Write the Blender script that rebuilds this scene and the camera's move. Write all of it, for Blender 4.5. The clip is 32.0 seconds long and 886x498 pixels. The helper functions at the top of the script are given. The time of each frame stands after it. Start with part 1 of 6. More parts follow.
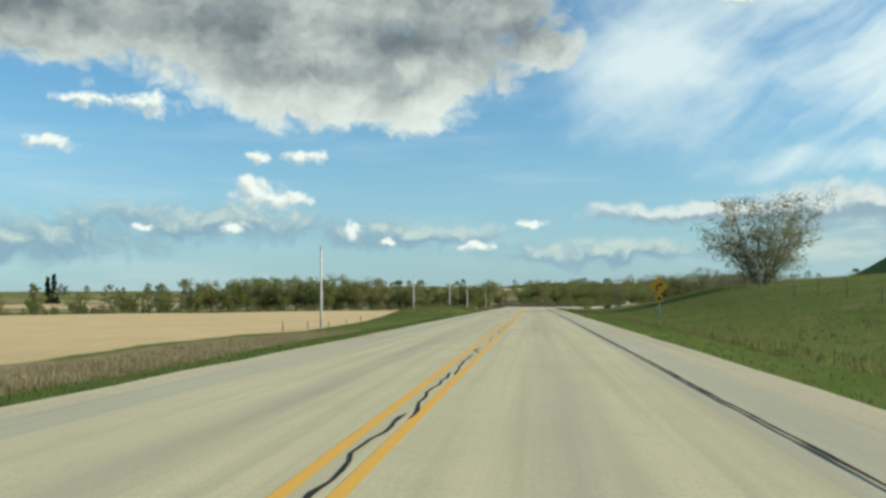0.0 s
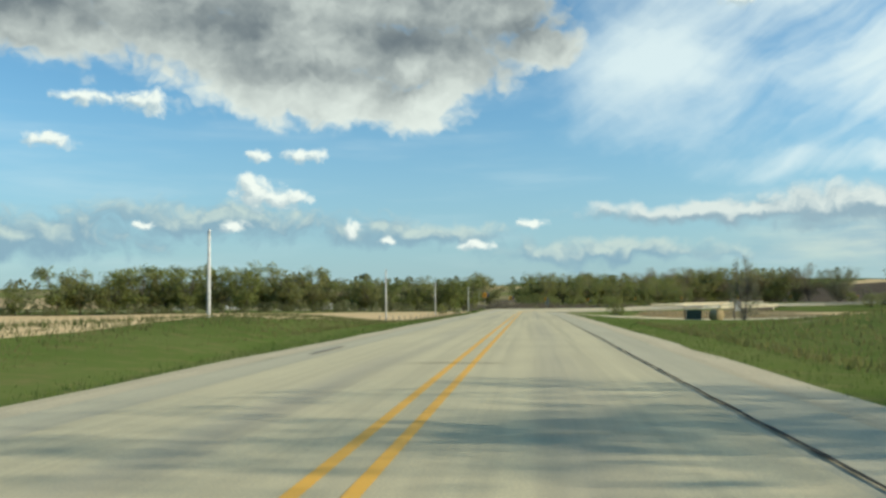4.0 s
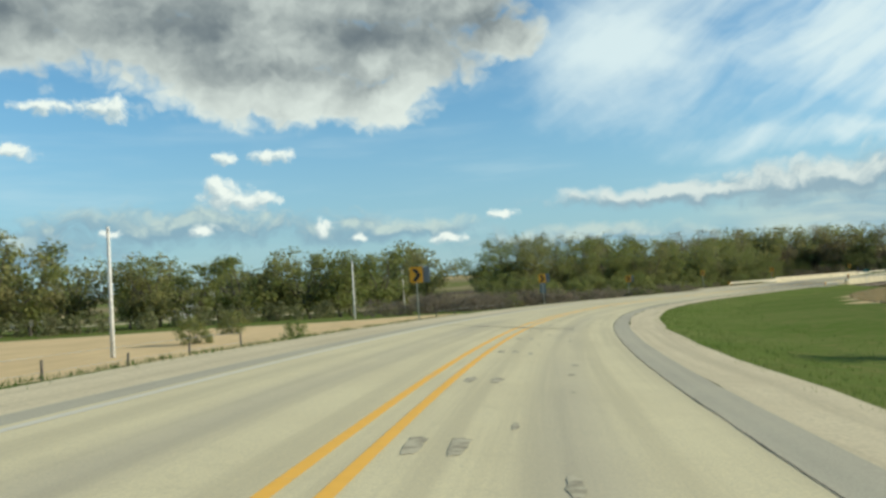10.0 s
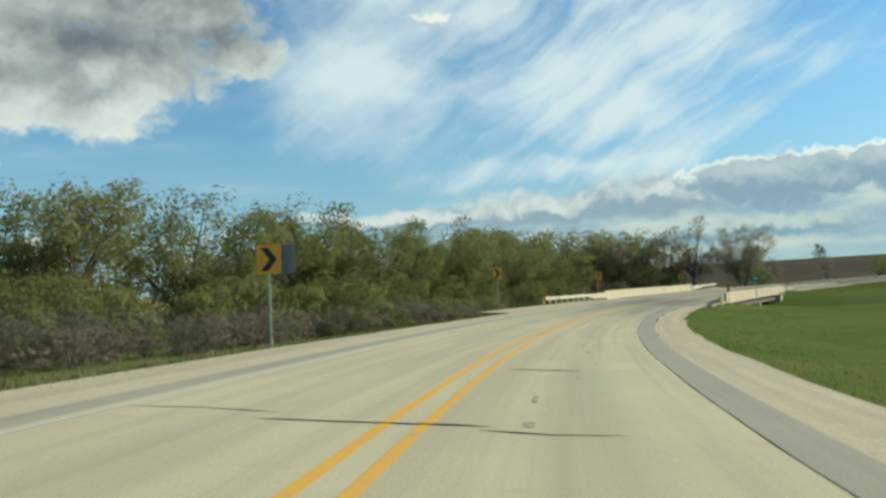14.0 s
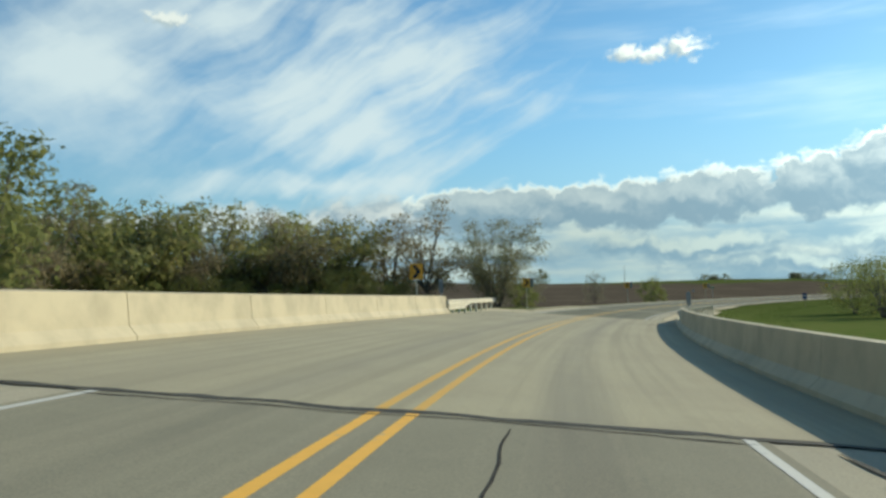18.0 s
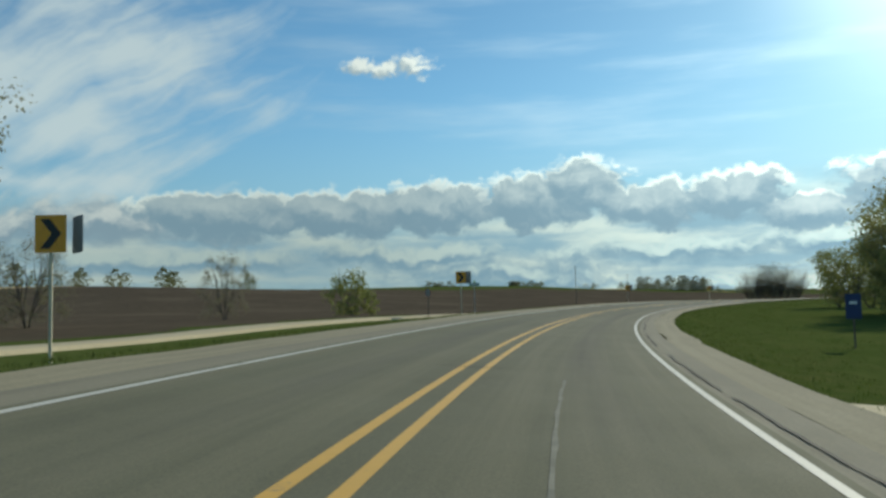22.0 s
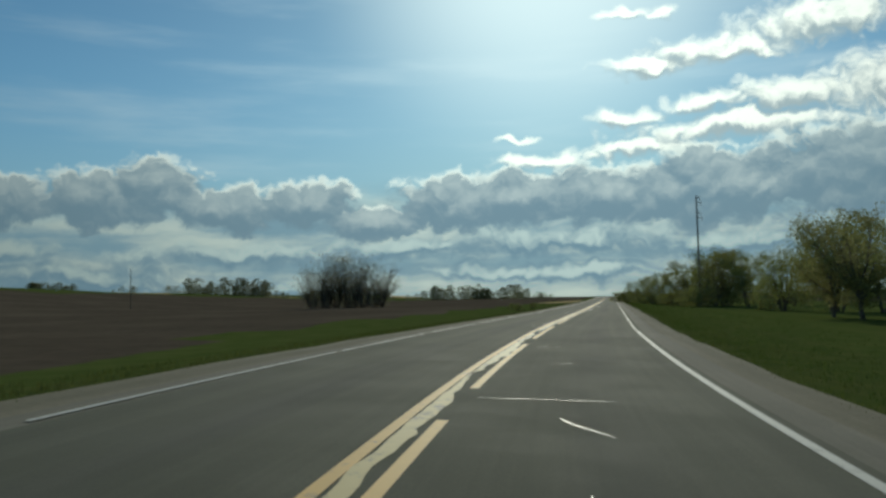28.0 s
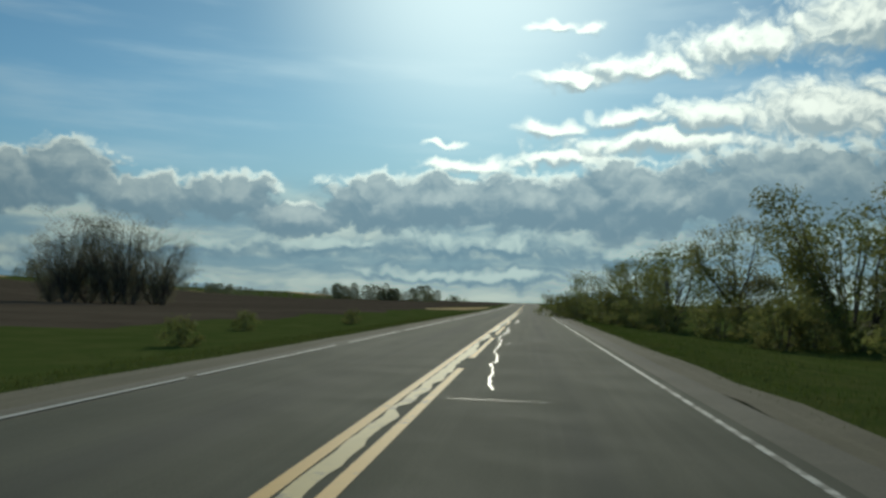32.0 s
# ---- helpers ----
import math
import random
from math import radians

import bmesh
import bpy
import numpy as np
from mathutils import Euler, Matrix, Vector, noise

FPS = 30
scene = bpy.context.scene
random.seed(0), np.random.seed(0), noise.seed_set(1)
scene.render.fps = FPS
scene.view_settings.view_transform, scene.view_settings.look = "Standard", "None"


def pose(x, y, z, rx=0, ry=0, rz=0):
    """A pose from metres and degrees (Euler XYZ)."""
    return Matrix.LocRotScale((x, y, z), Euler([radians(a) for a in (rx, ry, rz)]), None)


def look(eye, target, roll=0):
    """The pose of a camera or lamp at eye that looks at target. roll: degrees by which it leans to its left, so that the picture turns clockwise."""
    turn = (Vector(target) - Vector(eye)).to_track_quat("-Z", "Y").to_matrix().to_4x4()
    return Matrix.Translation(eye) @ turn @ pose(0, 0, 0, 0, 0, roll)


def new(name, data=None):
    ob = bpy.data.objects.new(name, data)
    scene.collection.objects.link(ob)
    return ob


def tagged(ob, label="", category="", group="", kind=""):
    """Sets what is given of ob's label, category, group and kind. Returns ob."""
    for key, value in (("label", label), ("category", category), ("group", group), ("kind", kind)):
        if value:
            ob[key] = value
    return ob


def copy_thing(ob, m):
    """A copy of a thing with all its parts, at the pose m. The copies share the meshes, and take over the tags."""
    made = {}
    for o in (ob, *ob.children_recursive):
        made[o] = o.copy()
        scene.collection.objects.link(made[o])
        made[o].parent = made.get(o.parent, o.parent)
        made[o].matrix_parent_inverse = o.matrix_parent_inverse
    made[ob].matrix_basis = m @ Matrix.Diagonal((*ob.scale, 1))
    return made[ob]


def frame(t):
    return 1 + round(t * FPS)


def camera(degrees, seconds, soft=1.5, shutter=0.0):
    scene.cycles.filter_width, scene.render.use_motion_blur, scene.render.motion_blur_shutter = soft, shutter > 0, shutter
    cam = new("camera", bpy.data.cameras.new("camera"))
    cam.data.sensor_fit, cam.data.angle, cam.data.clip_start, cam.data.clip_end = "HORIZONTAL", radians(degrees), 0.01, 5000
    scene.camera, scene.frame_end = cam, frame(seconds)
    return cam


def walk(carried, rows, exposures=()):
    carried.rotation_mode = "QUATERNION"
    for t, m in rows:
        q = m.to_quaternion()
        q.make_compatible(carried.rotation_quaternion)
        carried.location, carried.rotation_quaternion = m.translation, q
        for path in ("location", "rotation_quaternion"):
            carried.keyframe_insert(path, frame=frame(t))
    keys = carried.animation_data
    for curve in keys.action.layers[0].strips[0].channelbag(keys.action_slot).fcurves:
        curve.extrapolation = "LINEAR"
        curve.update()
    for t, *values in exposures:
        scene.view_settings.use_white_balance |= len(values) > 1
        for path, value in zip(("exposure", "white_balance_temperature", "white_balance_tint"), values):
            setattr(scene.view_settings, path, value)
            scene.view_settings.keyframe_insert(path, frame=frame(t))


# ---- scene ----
# ================= camera and its drive =================
cam = camera(57.4, 32.0, soft=2.9)
PATH = [
    (0.0, 0.05, -0.01, 1.78, 93.30, 0.70, 0.00),
    (0.5, 1.34, 11.65, 1.69, 93.50, 0.80, 0.00),
    (1.0, 2.64, 23.38, 1.59, 93.80, 0.60, 0.10),
    (1.5, 3.94, 35.20, 1.49, 93.60, 0.60, 0.10),
    (2.0, 5.24, 47.11, 1.40, 93.70, 0.60, 0.10),
    (2.5, 6.54, 59.09, 1.30, 93.60, 0.60, 0.10),
    (3.0, 7.87, 71.16, 1.20, 93.50, 0.60, 0.00),
    (3.5, 9.21, 83.31, 1.10, 93.40, 0.60, 0.00),
    (4.0, 10.57, 95.54, 1.00, 93.22, 0.57, 0.00),
    (4.5, 11.93, 107.81, 0.90, 93.05, 0.55, 0.00),
    (5.0, 13.27, 120.06, 0.80, 92.88, 0.53, 0.00),
    (5.5, 14.60, 132.28, 0.69, 92.70, 0.50, 0.00),
    (6.0, 15.91, 144.50, 0.57, 92.50, 0.70, 0.10),
    (6.5, 17.20, 156.69, 0.44, 92.60, 0.60, 0.20),
    (7.0, 18.46, 168.86, 0.29, 92.50, 0.50, 0.30),
    (7.5, 19.69, 181.01, 0.13, 92.50, 0.60, 0.40),
    (8.0, 20.89, 193.14, -0.04, 92.60, 0.60, 0.40),
    (8.5, 22.10, 205.27, -0.22, 92.50, 0.90, 0.40),
    (9.0, 23.40, 217.39, -0.42, 92.60, 1.50, 0.10),
    (9.5, 24.94, 229.51, -0.64, 92.70, 2.20, -0.30),
    (10.0, 26.72, 241.59, -0.86, 92.70, 3.50, -1.80),
    (10.5, 28.67, 253.66, -1.10, 92.80, 4.00, -3.30),
    (11.0, 30.82, 265.70, -1.35, 92.80, 3.90, -5.20),
    (11.5, 33.33, 277.69, -1.59, 92.80, 3.80, -7.40),
    (12.0, 36.39, 289.55, -1.84, 92.70, 3.70, -9.90),
    (12.5, 40.05, 301.22, -2.07, 92.90, 4.00, -12.20),
    (13.0, 44.17, 312.63, -2.29, 93.00, 3.90, -14.70),
    (13.5, 48.81, 323.75, -2.51, 93.30, 3.70, -17.60),
    (14.0, 53.96, 334.55, -2.71, 93.30, 3.40, -20.40),
    (14.5, 59.59, 344.99, -2.91, 93.30, 3.30, -23.10),
    (15.0, 65.61, 355.12, -3.09, 93.55, 3.07, -25.30),
    (15.5, 71.99, 364.92, -3.25, 93.80, 2.85, -27.50),
    (16.0, 78.70, 374.38, -3.39, 94.05, 2.62, -29.70),
    (16.5, 85.78, 383.69, -3.50, 94.30, 2.40, -31.90),
    (17.0, 93.32, 392.96, -3.59, 94.30, 2.00, -34.20),
    (17.5, 101.45, 402.05, -3.65, 94.30, 1.60, -36.80),
    (18.0, 110.22, 410.90, -3.68, 93.80, 1.40, -39.50),
    (18.5, 119.61, 419.47, -3.70, 94.10, 2.20, -42.10),
    (19.0, 129.57, 427.77, -3.71, 93.80, 2.30, -44.50),
    (19.5, 140.04, 435.82, -3.70, 93.80, 2.30, -46.60),
    (20.0, 151.02, 443.63, -3.68, 93.70, 2.40, -48.80),
    (20.5, 162.57, 451.13, -3.66, 93.50, 1.40, -51.20),
    (21.0, 174.70, 458.29, -3.64, 93.40, 0.70, -53.80),
    (21.5, 187.41, 465.11, -3.61, 93.50, 0.80, -56.30),
    (22.0, 200.68, 471.56, -3.57, 93.90, 1.40, -58.50),
    (22.5, 214.50, 477.60, -3.52, 93.80, 1.40, -60.90),
    (23.0, 228.90, 483.10, -3.47, 93.80, 1.10, -63.70),
    (23.5, 243.87, 488.00, -3.42, 93.80, 1.10, -66.20),
    (24.0, 259.34, 492.34, -3.36, 94.00, 1.10, -68.70),
    (24.5, 275.00, 496.05, -3.30, 93.90, 1.20, -71.10),
    (25.0, 290.52, 499.06, -3.24, 93.90, 1.20, -73.40),
    (25.5, 305.87, 501.41, -3.19, 94.00, 1.10, -75.90),
    (26.0, 321.01, 503.07, -3.14, 93.90, 1.18, -78.33),
    (26.5, 335.93, 504.07, -3.10, 93.80, 1.25, -80.75),
    (27.0, 350.60, 504.45, -3.07, 93.70, 1.32, -83.17),
    (27.5, 364.98, 504.21, -3.05, 93.60, 1.40, -85.60),
    (28.0, 379.06, 503.41, -3.04, 93.60, 1.30, -88.00),
    (28.5, 392.85, 502.08, -3.03, 93.60, 1.30, -90.30),
    (29.0, 406.36, 500.30, -3.03, 93.70, 1.70, -92.00),
    (29.5, 419.62, 498.16, -3.04, 93.80, 1.30, -93.00),
    (30.0, 432.62, 495.90, -3.05, 93.70, 0.80, -93.30),
    (30.5, 445.41, 493.59, -3.06, 93.60, 0.10, -93.60),
    (31.0, 457.97, 491.28, -3.07, 93.50, -0.50, -93.80),
    (31.5, 470.33, 489.03, -3.09, 93.40, -1.10, -93.80),
    (32.0, 482.47, 486.85, -3.10, 93.70, -1.30, -93.70),
]
walk(cam, [(t, pose(*p)) for t, *p in PATH], exposures=[(0.0, 0.04, 6600, 1.0), (8.0, 0.04, 6600, 1.0), (12.0, -0.06, 6550, 0.0), (14.0, -0.08, 6550, 0.0), (17.0, -0.05, 6550, 0.0), (18.0, -0.10, 6550, 0.0), (20.0, -0.22, 6500, 0.0), (22.0, -0.50, 6450, -1.0), (23.0, -0.72, 6400, -2.0), (24.0, -1.02, 6350, -3.0), (25.0, -0.98, 6350, -3.0), (28.0, -1.27, 6350, -3.0), (32.0, -1.27, 6350, -3.0)])

# ================= sky and sun =================
SUN_AZ, SUN_EL = 96.0, 24.0
world = bpy.data.worlds.new("sky")
scene.world = world
world.use_nodes = True


class Nodes:
    """Short hand for building node trees."""

    def __init__(self, tree):
        self.t = tree
        tree.nodes.clear()

    def add(self, kind, **inputs):
        n = self.t.nodes.new(kind)
        for k, v in inputs.items():
            self.put(n.inputs[int(k[1:])] if k[0] == "i" and k[1:].isdigit() else n.inputs[k.replace("_", " ")], v)
        return n

    def put(self, socket, v):
        if isinstance(v, bpy.types.NodeSocket):
            self.t.links.new(v, socket)
        else:
            socket.default_value = v

    def math(self, op, a, b=0.0, c=0.0, clamp=False):
        n = self.add("ShaderNodeMath", i0=a, i1=b, i2=c)
        n.operation, n.use_clamp = op, clamp
        return n.outputs[0]

    def vec(self, op, a, b=(0, 0, 0), c=(0, 0, 0)):
        n = self.add("ShaderNodeVectorMath", i0=a, i1=b)
        n.operation = op
        if op == "MULTIPLY_ADD":
            self.put(n.inputs[2], c)
        return n.outputs["Value"] if op in ("LENGTH", "DOT_PRODUCT") else n.outputs[0]

    def ramp(self, v, a, b, lo=0.0, hi=1.0, smooth=True):
        n = self.add("ShaderNodeMapRange", i0=v, i1=a, i2=b, i3=lo, i4=hi)
        n.interpolation_type = "SMOOTHSTEP" if smooth else "LINEAR"
        return n.outputs[0]

    def noise(self, vector, scale, detail=4.0, rough=0.55, distortion=0.0):
        n = self.add("ShaderNodeTexNoise", Scale=scale, Detail=detail, Roughness=rough, Distortion=distortion)
        if vector is not None:
            self.put(n.inputs["Vector"], vector)
        return n.outputs["Fac"]

    def mix(self, f, a, b, blend="MIX"):
        n = self.t.nodes.new("ShaderNodeMix")
        n.data_type, n.blend_type = "RGBA", blend
        self.put(n.inputs[0], f)
        self.put(n.inputs[6], a if not isinstance(a, tuple) else (*a, 1))
        self.put(n.inputs[7], b if not isinstance(b, tuple) else (*b, 1))
        return n.outputs[2]


# clouds: azimuth right of the first heading and height above the horizon, half width and half height, all in degrees
GREY_CUMULUS = [(-20, 20.3, 10, 4.6), (-8, 20.8, 11, 4.6), (3, 19.8, 6.5, 3.0), (6.6, 17.0, 2.6, 1.8), (-9, 14.4, 10, 2.6),
                (-2, 13.2, 4.4, 2.0), (-26, 17.0, 6, 2.2), (-13, 17.0, 12, 3.4), (-34, 20, 9, 6), (-50, 17, 10, 5), (0, 16.4, 6.5, 3.2), (-9, 17.5, 10, 4)]
PUFFS = [(-24.2, 12.9, 1.5, .5), (-20.4, 12.9, 1.6, .8), (-26, 10.0, 1.5, .5), (-12.8, 9.6, 1.0, .45), (-9.8, 9.7, 1.5, .5),
         (-12.2, 6.9, 2.8, .8), (-13.2, 7.5, 1.3, .9), (-6.4, 4.8, .65, .6), (-3.8, 3.8, .6, .35), (-14.6, 4.8, .9, .4),
         (6.3, 4.8, 1.1, .38), (-20.5, 4.8, .6, .35), (2.2, 3.5, 1.5, .4), (20.8, 19.2, 1.5, .6), (53.0, 16.7, 1.3, .6),
         (54.6, 16.4, 1.6, .55), (56.7, 16.8, 1.5, .9), (52.2, 22.9, 1.4, 1.0)]
BANK_FAR = [(19, 5.5, 9, .8), (28, 5.6, 9, 1.2), (36, 6.0, 7, 1.4)]
BANK = [(44, 6.4, 6, 1.7), (51, 6.5, 6, 1.6), (58, 6.8, 5, 1.8),
        (64.5, 7.2, 3.4, 1.9), (68.2, 8.0, 3.0, 2.2), (73, 6.6, 4.2, 1.5), (78.6, 7.0, 3.4, 1.7), (83, 5.6, 4, 1.2), (89, 6.7, 4, 2.2),
        (93, 7.0, 4, 2.2), (99, 7.0, 6, 2.2), (107, 7.2, 7, 2.6), (117, 7.8, 9, 3.2), (130, 8, 10, 4)]
BANK_LOW = [(42, 3.2, 9, .8), (56, 3.4, 8, .8), (64, 2.0, 8, .9), (75, 3.3, 10, .8), (86, 3.6, 8, .9), (97, 4.0, 11, 1.1), (108, 3.4, 9, 1.0),
            (96, 1.9, 12, .6), (118, 4, 9, 1.2), (-16, 5.2, 10, 1.3), (-28, 3.8, 9, 1.5), (-2, 4.2, 7, .9), (12, 2.8, 8, .8), (70, .9, 12, .6)]
HIGH_RIGHT = [(103.5, 15.4, 3.4, .5), (108, 16.3, 4.5, .9), (114, 17.2, 5, 1.2), (122, 18, 7, 1.7), (101.3, 12.4, 2.2, .65), (106, 13.0, 2.4, .55), (112, 12.9, 5, 1.1), (119, 12.8, 7, 1.9),
              (109, 11.2, 7, .8), (102, 10.2, 5, .6), (95, 9.9, 3.5, .45), (101.3, 19.2, 1.5, .4), (103.5, 19.0, 1.2, .35), (93.5, 11.3, 1.4, .25)]


def sky_tree():
    n = Nodes(world.node_tree)
    ray = n.add("ShaderNodeTexCoord").outputs["Generated"]
    part = n.add("ShaderNodeSeparateXYZ", i0=ray).outputs
    az = n.math("MULTIPLY", n.math("ARCTAN2", part[0], part[1]), 57.29578)
    el = n.math("MULTIPLY", n.math("ARCSINE", part[2]), 57.29578)
    plane = n.add("ShaderNodeCombineXYZ", i0=az, i1=el).outputs[0]
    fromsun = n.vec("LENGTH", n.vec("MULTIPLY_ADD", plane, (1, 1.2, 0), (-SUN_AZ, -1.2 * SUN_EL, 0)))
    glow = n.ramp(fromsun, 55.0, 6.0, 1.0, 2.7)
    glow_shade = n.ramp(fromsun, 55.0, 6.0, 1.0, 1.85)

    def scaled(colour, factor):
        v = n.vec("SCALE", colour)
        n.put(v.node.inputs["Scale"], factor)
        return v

    def warp(scale, detail, amount):
        t = n.t.nodes.new("ShaderNodeTexNoise")
        n.put(t.inputs["Vector"], plane)
        t.inputs["Scale"].default_value, t.inputs["Detail"].default_value, t.inputs["Roughness"].default_value = scale, detail, .55
        return n.vec("MULTIPLY", n.vec("SUBTRACT", t.outputs["Color"], (.5, .5, .5)), (amount * 1.3, amount, 0))

    bent = n.vec("ADD", plane, n.vec("ADD", warp(.30, 2.0, 2.4), warp(1.0, 3.0, .8)))
    small = n.vec("ADD", plane, n.vec("ADD", warp(.5, 2.0, 1.1), warp(1.4, 4.0, .7)))

    def field(blobs, where, soft=.15):
        total = None
        for u, v, a, b in blobs:
            r = n.vec("LENGTH", n.vec("MULTIPLY_ADD", where, (1 / a, 1 / b, 0), (-u / a, -v / b, 0)))
            f = n.math("SUBTRACT", 1.0, r)
            total = f if total is None else n.math("SMOOTH_MAX", total, f, soft)
        return total

    def billow(where, size):
        """Round heads of cumulus with creases between them, at four sizes."""
        total, gain = None, 1.0
        for k in range(4):
            f = size * 2.07 ** k
            lump = n.noise(n.vec("MULTIPLY_ADD", where, (f * .8, f, 1), (7.3 * k, 3.1 * k, 0)), 1.0, 0.0)
            lump = n.math("MULTIPLY", n.math("ABSOLUTE", n.math("SUBTRACT", lump, .5)), 3.4 * gain)
            total = lump if total is None else n.math("ADD", total, lump)
            gain *= .56
        return n.math("SUBTRACT", total, .72)

    sky = n.t.nodes.new("ShaderNodeTexSky")
    sky.sky_type, sky.sun_disc = "NISHITA", False
    sky.sun_elevation, sky.sun_rotation = radians(SUN_EL), radians(SUN_AZ)
    sky.air_density, sky.dust_density, sky.ozone_density = 1.0, .35, 2.0
    base = n.vec("MULTIPLY", sky.outputs[0], (SKY * .78, SKY * 1.12, SKY * 1.26))
    # pale haze low over the horizon
    hazy = scaled((.33, .47, .60), n.ramp(fromsun, 70.0, 10.0, 1.0, 1.6))
    colour = n.mix(n.ramp(el, 16.0, -1.0, 0.0, 0.75), base, hazy)
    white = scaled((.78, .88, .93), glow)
    # a thin bright veil round the sun
    colour = n.mix(n.ramp(fromsun, 19.0, 2.0, 0, .8), colour, white)
    # cirrus: a soft sheet that frays into feathers fanning up to the right
    fan = n.vec("ADD", plane, warp(.10, 3.0, 3.6))
    fibre = n.add("ShaderNodeCombineXYZ", i0=n.vec("DOT_PRODUCT", fan, (.060, .038, 0)), i1=n.vec("DOT_PRODUCT", fan, (-.26, .42, 0))).outputs[0]
    feather = n.noise(fibre, 1.0, 5.0, .52, .3)
    cloudy = n.noise(n.vec("MULTIPLY", bent, (.10, .2, 1)), 1.0, 5.0, .55)
    veil = field([(24, 19, 10, 5), (29, 14.5, 11, 5.0), (35, 12.0, 9, 3.6), (20, 22, 11, 5), (16, 15.5, 10, 6), (31, 8.6, 11, 1.5), (39, 16.5, 8, 4.5)], bent, .3)
    veil = n.math("ADD", veil, n.math("ADD", n.math("MULTIPLY", n.math("SUBTRACT", feather, .5), n.ramp(az, 13.0, 33.0, 0.6, 2.4)), n.math("MULTIPLY", n.math("SUBTRACT", cloudy, .5), 1.5)))
    veil = n.ramp(veil, -0.25, 1.1, 0, .88)
    streaks = n.math("MULTIPLY", n.ramp(n.noise(n.vec("MULTIPLY", plane, (.05, .35, 1)), 1.0, 5.0, 0.55), .46, .8), 0.28)
    colour = n.mix(n.math("MAXIMUM", veil, streaks), colour, white)
    # a broken sheet low under the bank, cream where it is thin
    bands = n.noise(n.vec("MULTIPLY", n.vec("ADD", plane, warp(.5, 4.0, .7)), (.11, .62, 1)), 1.0, 5.0, .55)
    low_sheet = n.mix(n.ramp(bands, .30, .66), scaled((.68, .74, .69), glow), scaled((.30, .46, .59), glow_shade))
    colour = n.mix(n.ramp(field([(86, 3.2, 58, 4.9), (40, 3.4, 22, 3.0)], bent, .3), -.1, .5, 0, .85), colour, low_sheet)
    # low layers, then the cumulus in front: dark body, bright heads and rims on the side of the light
    for blobs, at, dark, bright, cells, swell, edge, light, lit in (
            (BANK_LOW, bent, (.27, .42, .54), (.56, .67, .67), .45, .45, (-.35, .6), (.3, .7, 0), (-.1, 1.0)),
            (HIGH_RIGHT, bent, (.56, .67, .73), (1.08, 1.10, 1.03), .6, .42, (-.40, .55), (.15, .5, 0), (-.45, .5)),
            (BANK_FAR, bent, (.31, .43, .53), (.72, .78, .79), .6, .30, (-.35, .55), (.1, .7, 0), (-.2, .8)),
            (BANK, small, (.275, .41, .52), (1.08, 1.12, 1.04), .36, .40, (-.10, .26), (.25, .8, 0), (-.35, 1.05)),
            (GREY_CUMULUS, small, (.155, .188, .222), (.78, .825, .81), .19, .55, (-.18, .34), (.9, -1.0, 0), (-.85, .95)),
            (PUFFS, small, (.50, .60, .66), (.90, .94, .92), .8, .5, (-.25, .60), (.35, .4, 0), (-.5, .7))):
        lift = .08 if blobs in (BANK, GREY_CUMULUS) else .02
        d = n.math("ADD", n.math("ADD", field(blobs, at), lift), n.math("MULTIPLY", billow(at, cells), swell))
        shifted = n.vec("ADD", at, light)
        there = n.math("ADD", n.math("ADD", field(blobs, shifted), lift), n.math("MULTIPLY", billow(shifted, cells), swell))
        facing = n.math("SUBTRACT", d, there)
        if blobs is GREY_CUMULUS:
            # bright heads low down and at the fringe, a dull broad body above
            facing = n.math("ADD", n.math("MULTIPLY", facing, .55), n.math("ADD", n.ramp(el, 11.0, 18.0, .40, -.24), n.math("MULTIPLY", n.math("SUBTRACT", n.noise(bent, .13, 5.0), .5), 1.9)))
            facing = n.math("ADD", facing, n.ramp(d, .5, .0, 0.0, .28))
        shine = n.ramp(facing, *lit)
        if blobs is BANK:
            # lit from behind: thin tops shine, the thick body stays dark
            thin = n.math("MULTIPLY", n.ramp(d, .46, .03), n.ramp(facing, -.05, .40))
            shine = n.math("MAXIMUM", thin, n.math("MULTIPLY", shine, .36))
        cover = n.ramp(d, *edge)
        if blobs is BANK:
            cover = n.math("MULTIPLY", cover, n.ramp(n.math("ADD", el, n.math("MULTIPLY", n.noise(bent, .3, 4.0), 2.0)), 3.2, 5.8))
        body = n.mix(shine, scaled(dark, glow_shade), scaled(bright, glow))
        colour = n.mix(cover, colour, body)
    out = n.add("ShaderNodeOutputWorld")
    bg = n.add("ShaderNodeBackground", i0=colour, i1=1.0)
    n.t.links.new(bg.outputs[0], out.inputs[0])


SKY = 0.12
sky_tree()

sun = new("sun", bpy.data.lights.new("sun", "SUN"))
sun.data.energy, sun.data.angle, sun.data.color = 5.0, radians(0.6), (1.0, 0.90, 0.76)
toward = Vector((math.sin(radians(SUN_AZ)) * math.cos(radians(SUN_EL)), math.cos(radians(SUN_AZ)) * math.cos(radians(SUN_EL)), math.sin(radians(SUN_EL))))
sun.matrix_world = look(toward * 100, (0, 0, 0))


# ================= materials =================
def material(name, rough=0.9, metal=0.0):
    m = bpy.data.materials.new(name)
    m.use_nodes = True
    n = Nodes(m.node_tree)
    bsdf = n.add("ShaderNodeBsdfPrincipled", Roughness=rough, Metallic=metal)
    out = n.add("ShaderNodeOutputMaterial")
    n.t.links.new(bsdf.outputs[0], out.inputs[0])
    return m, n, bsdf


def where(n):
    return n.add("ShaderNodeNewGeometry").outputs["Position"]


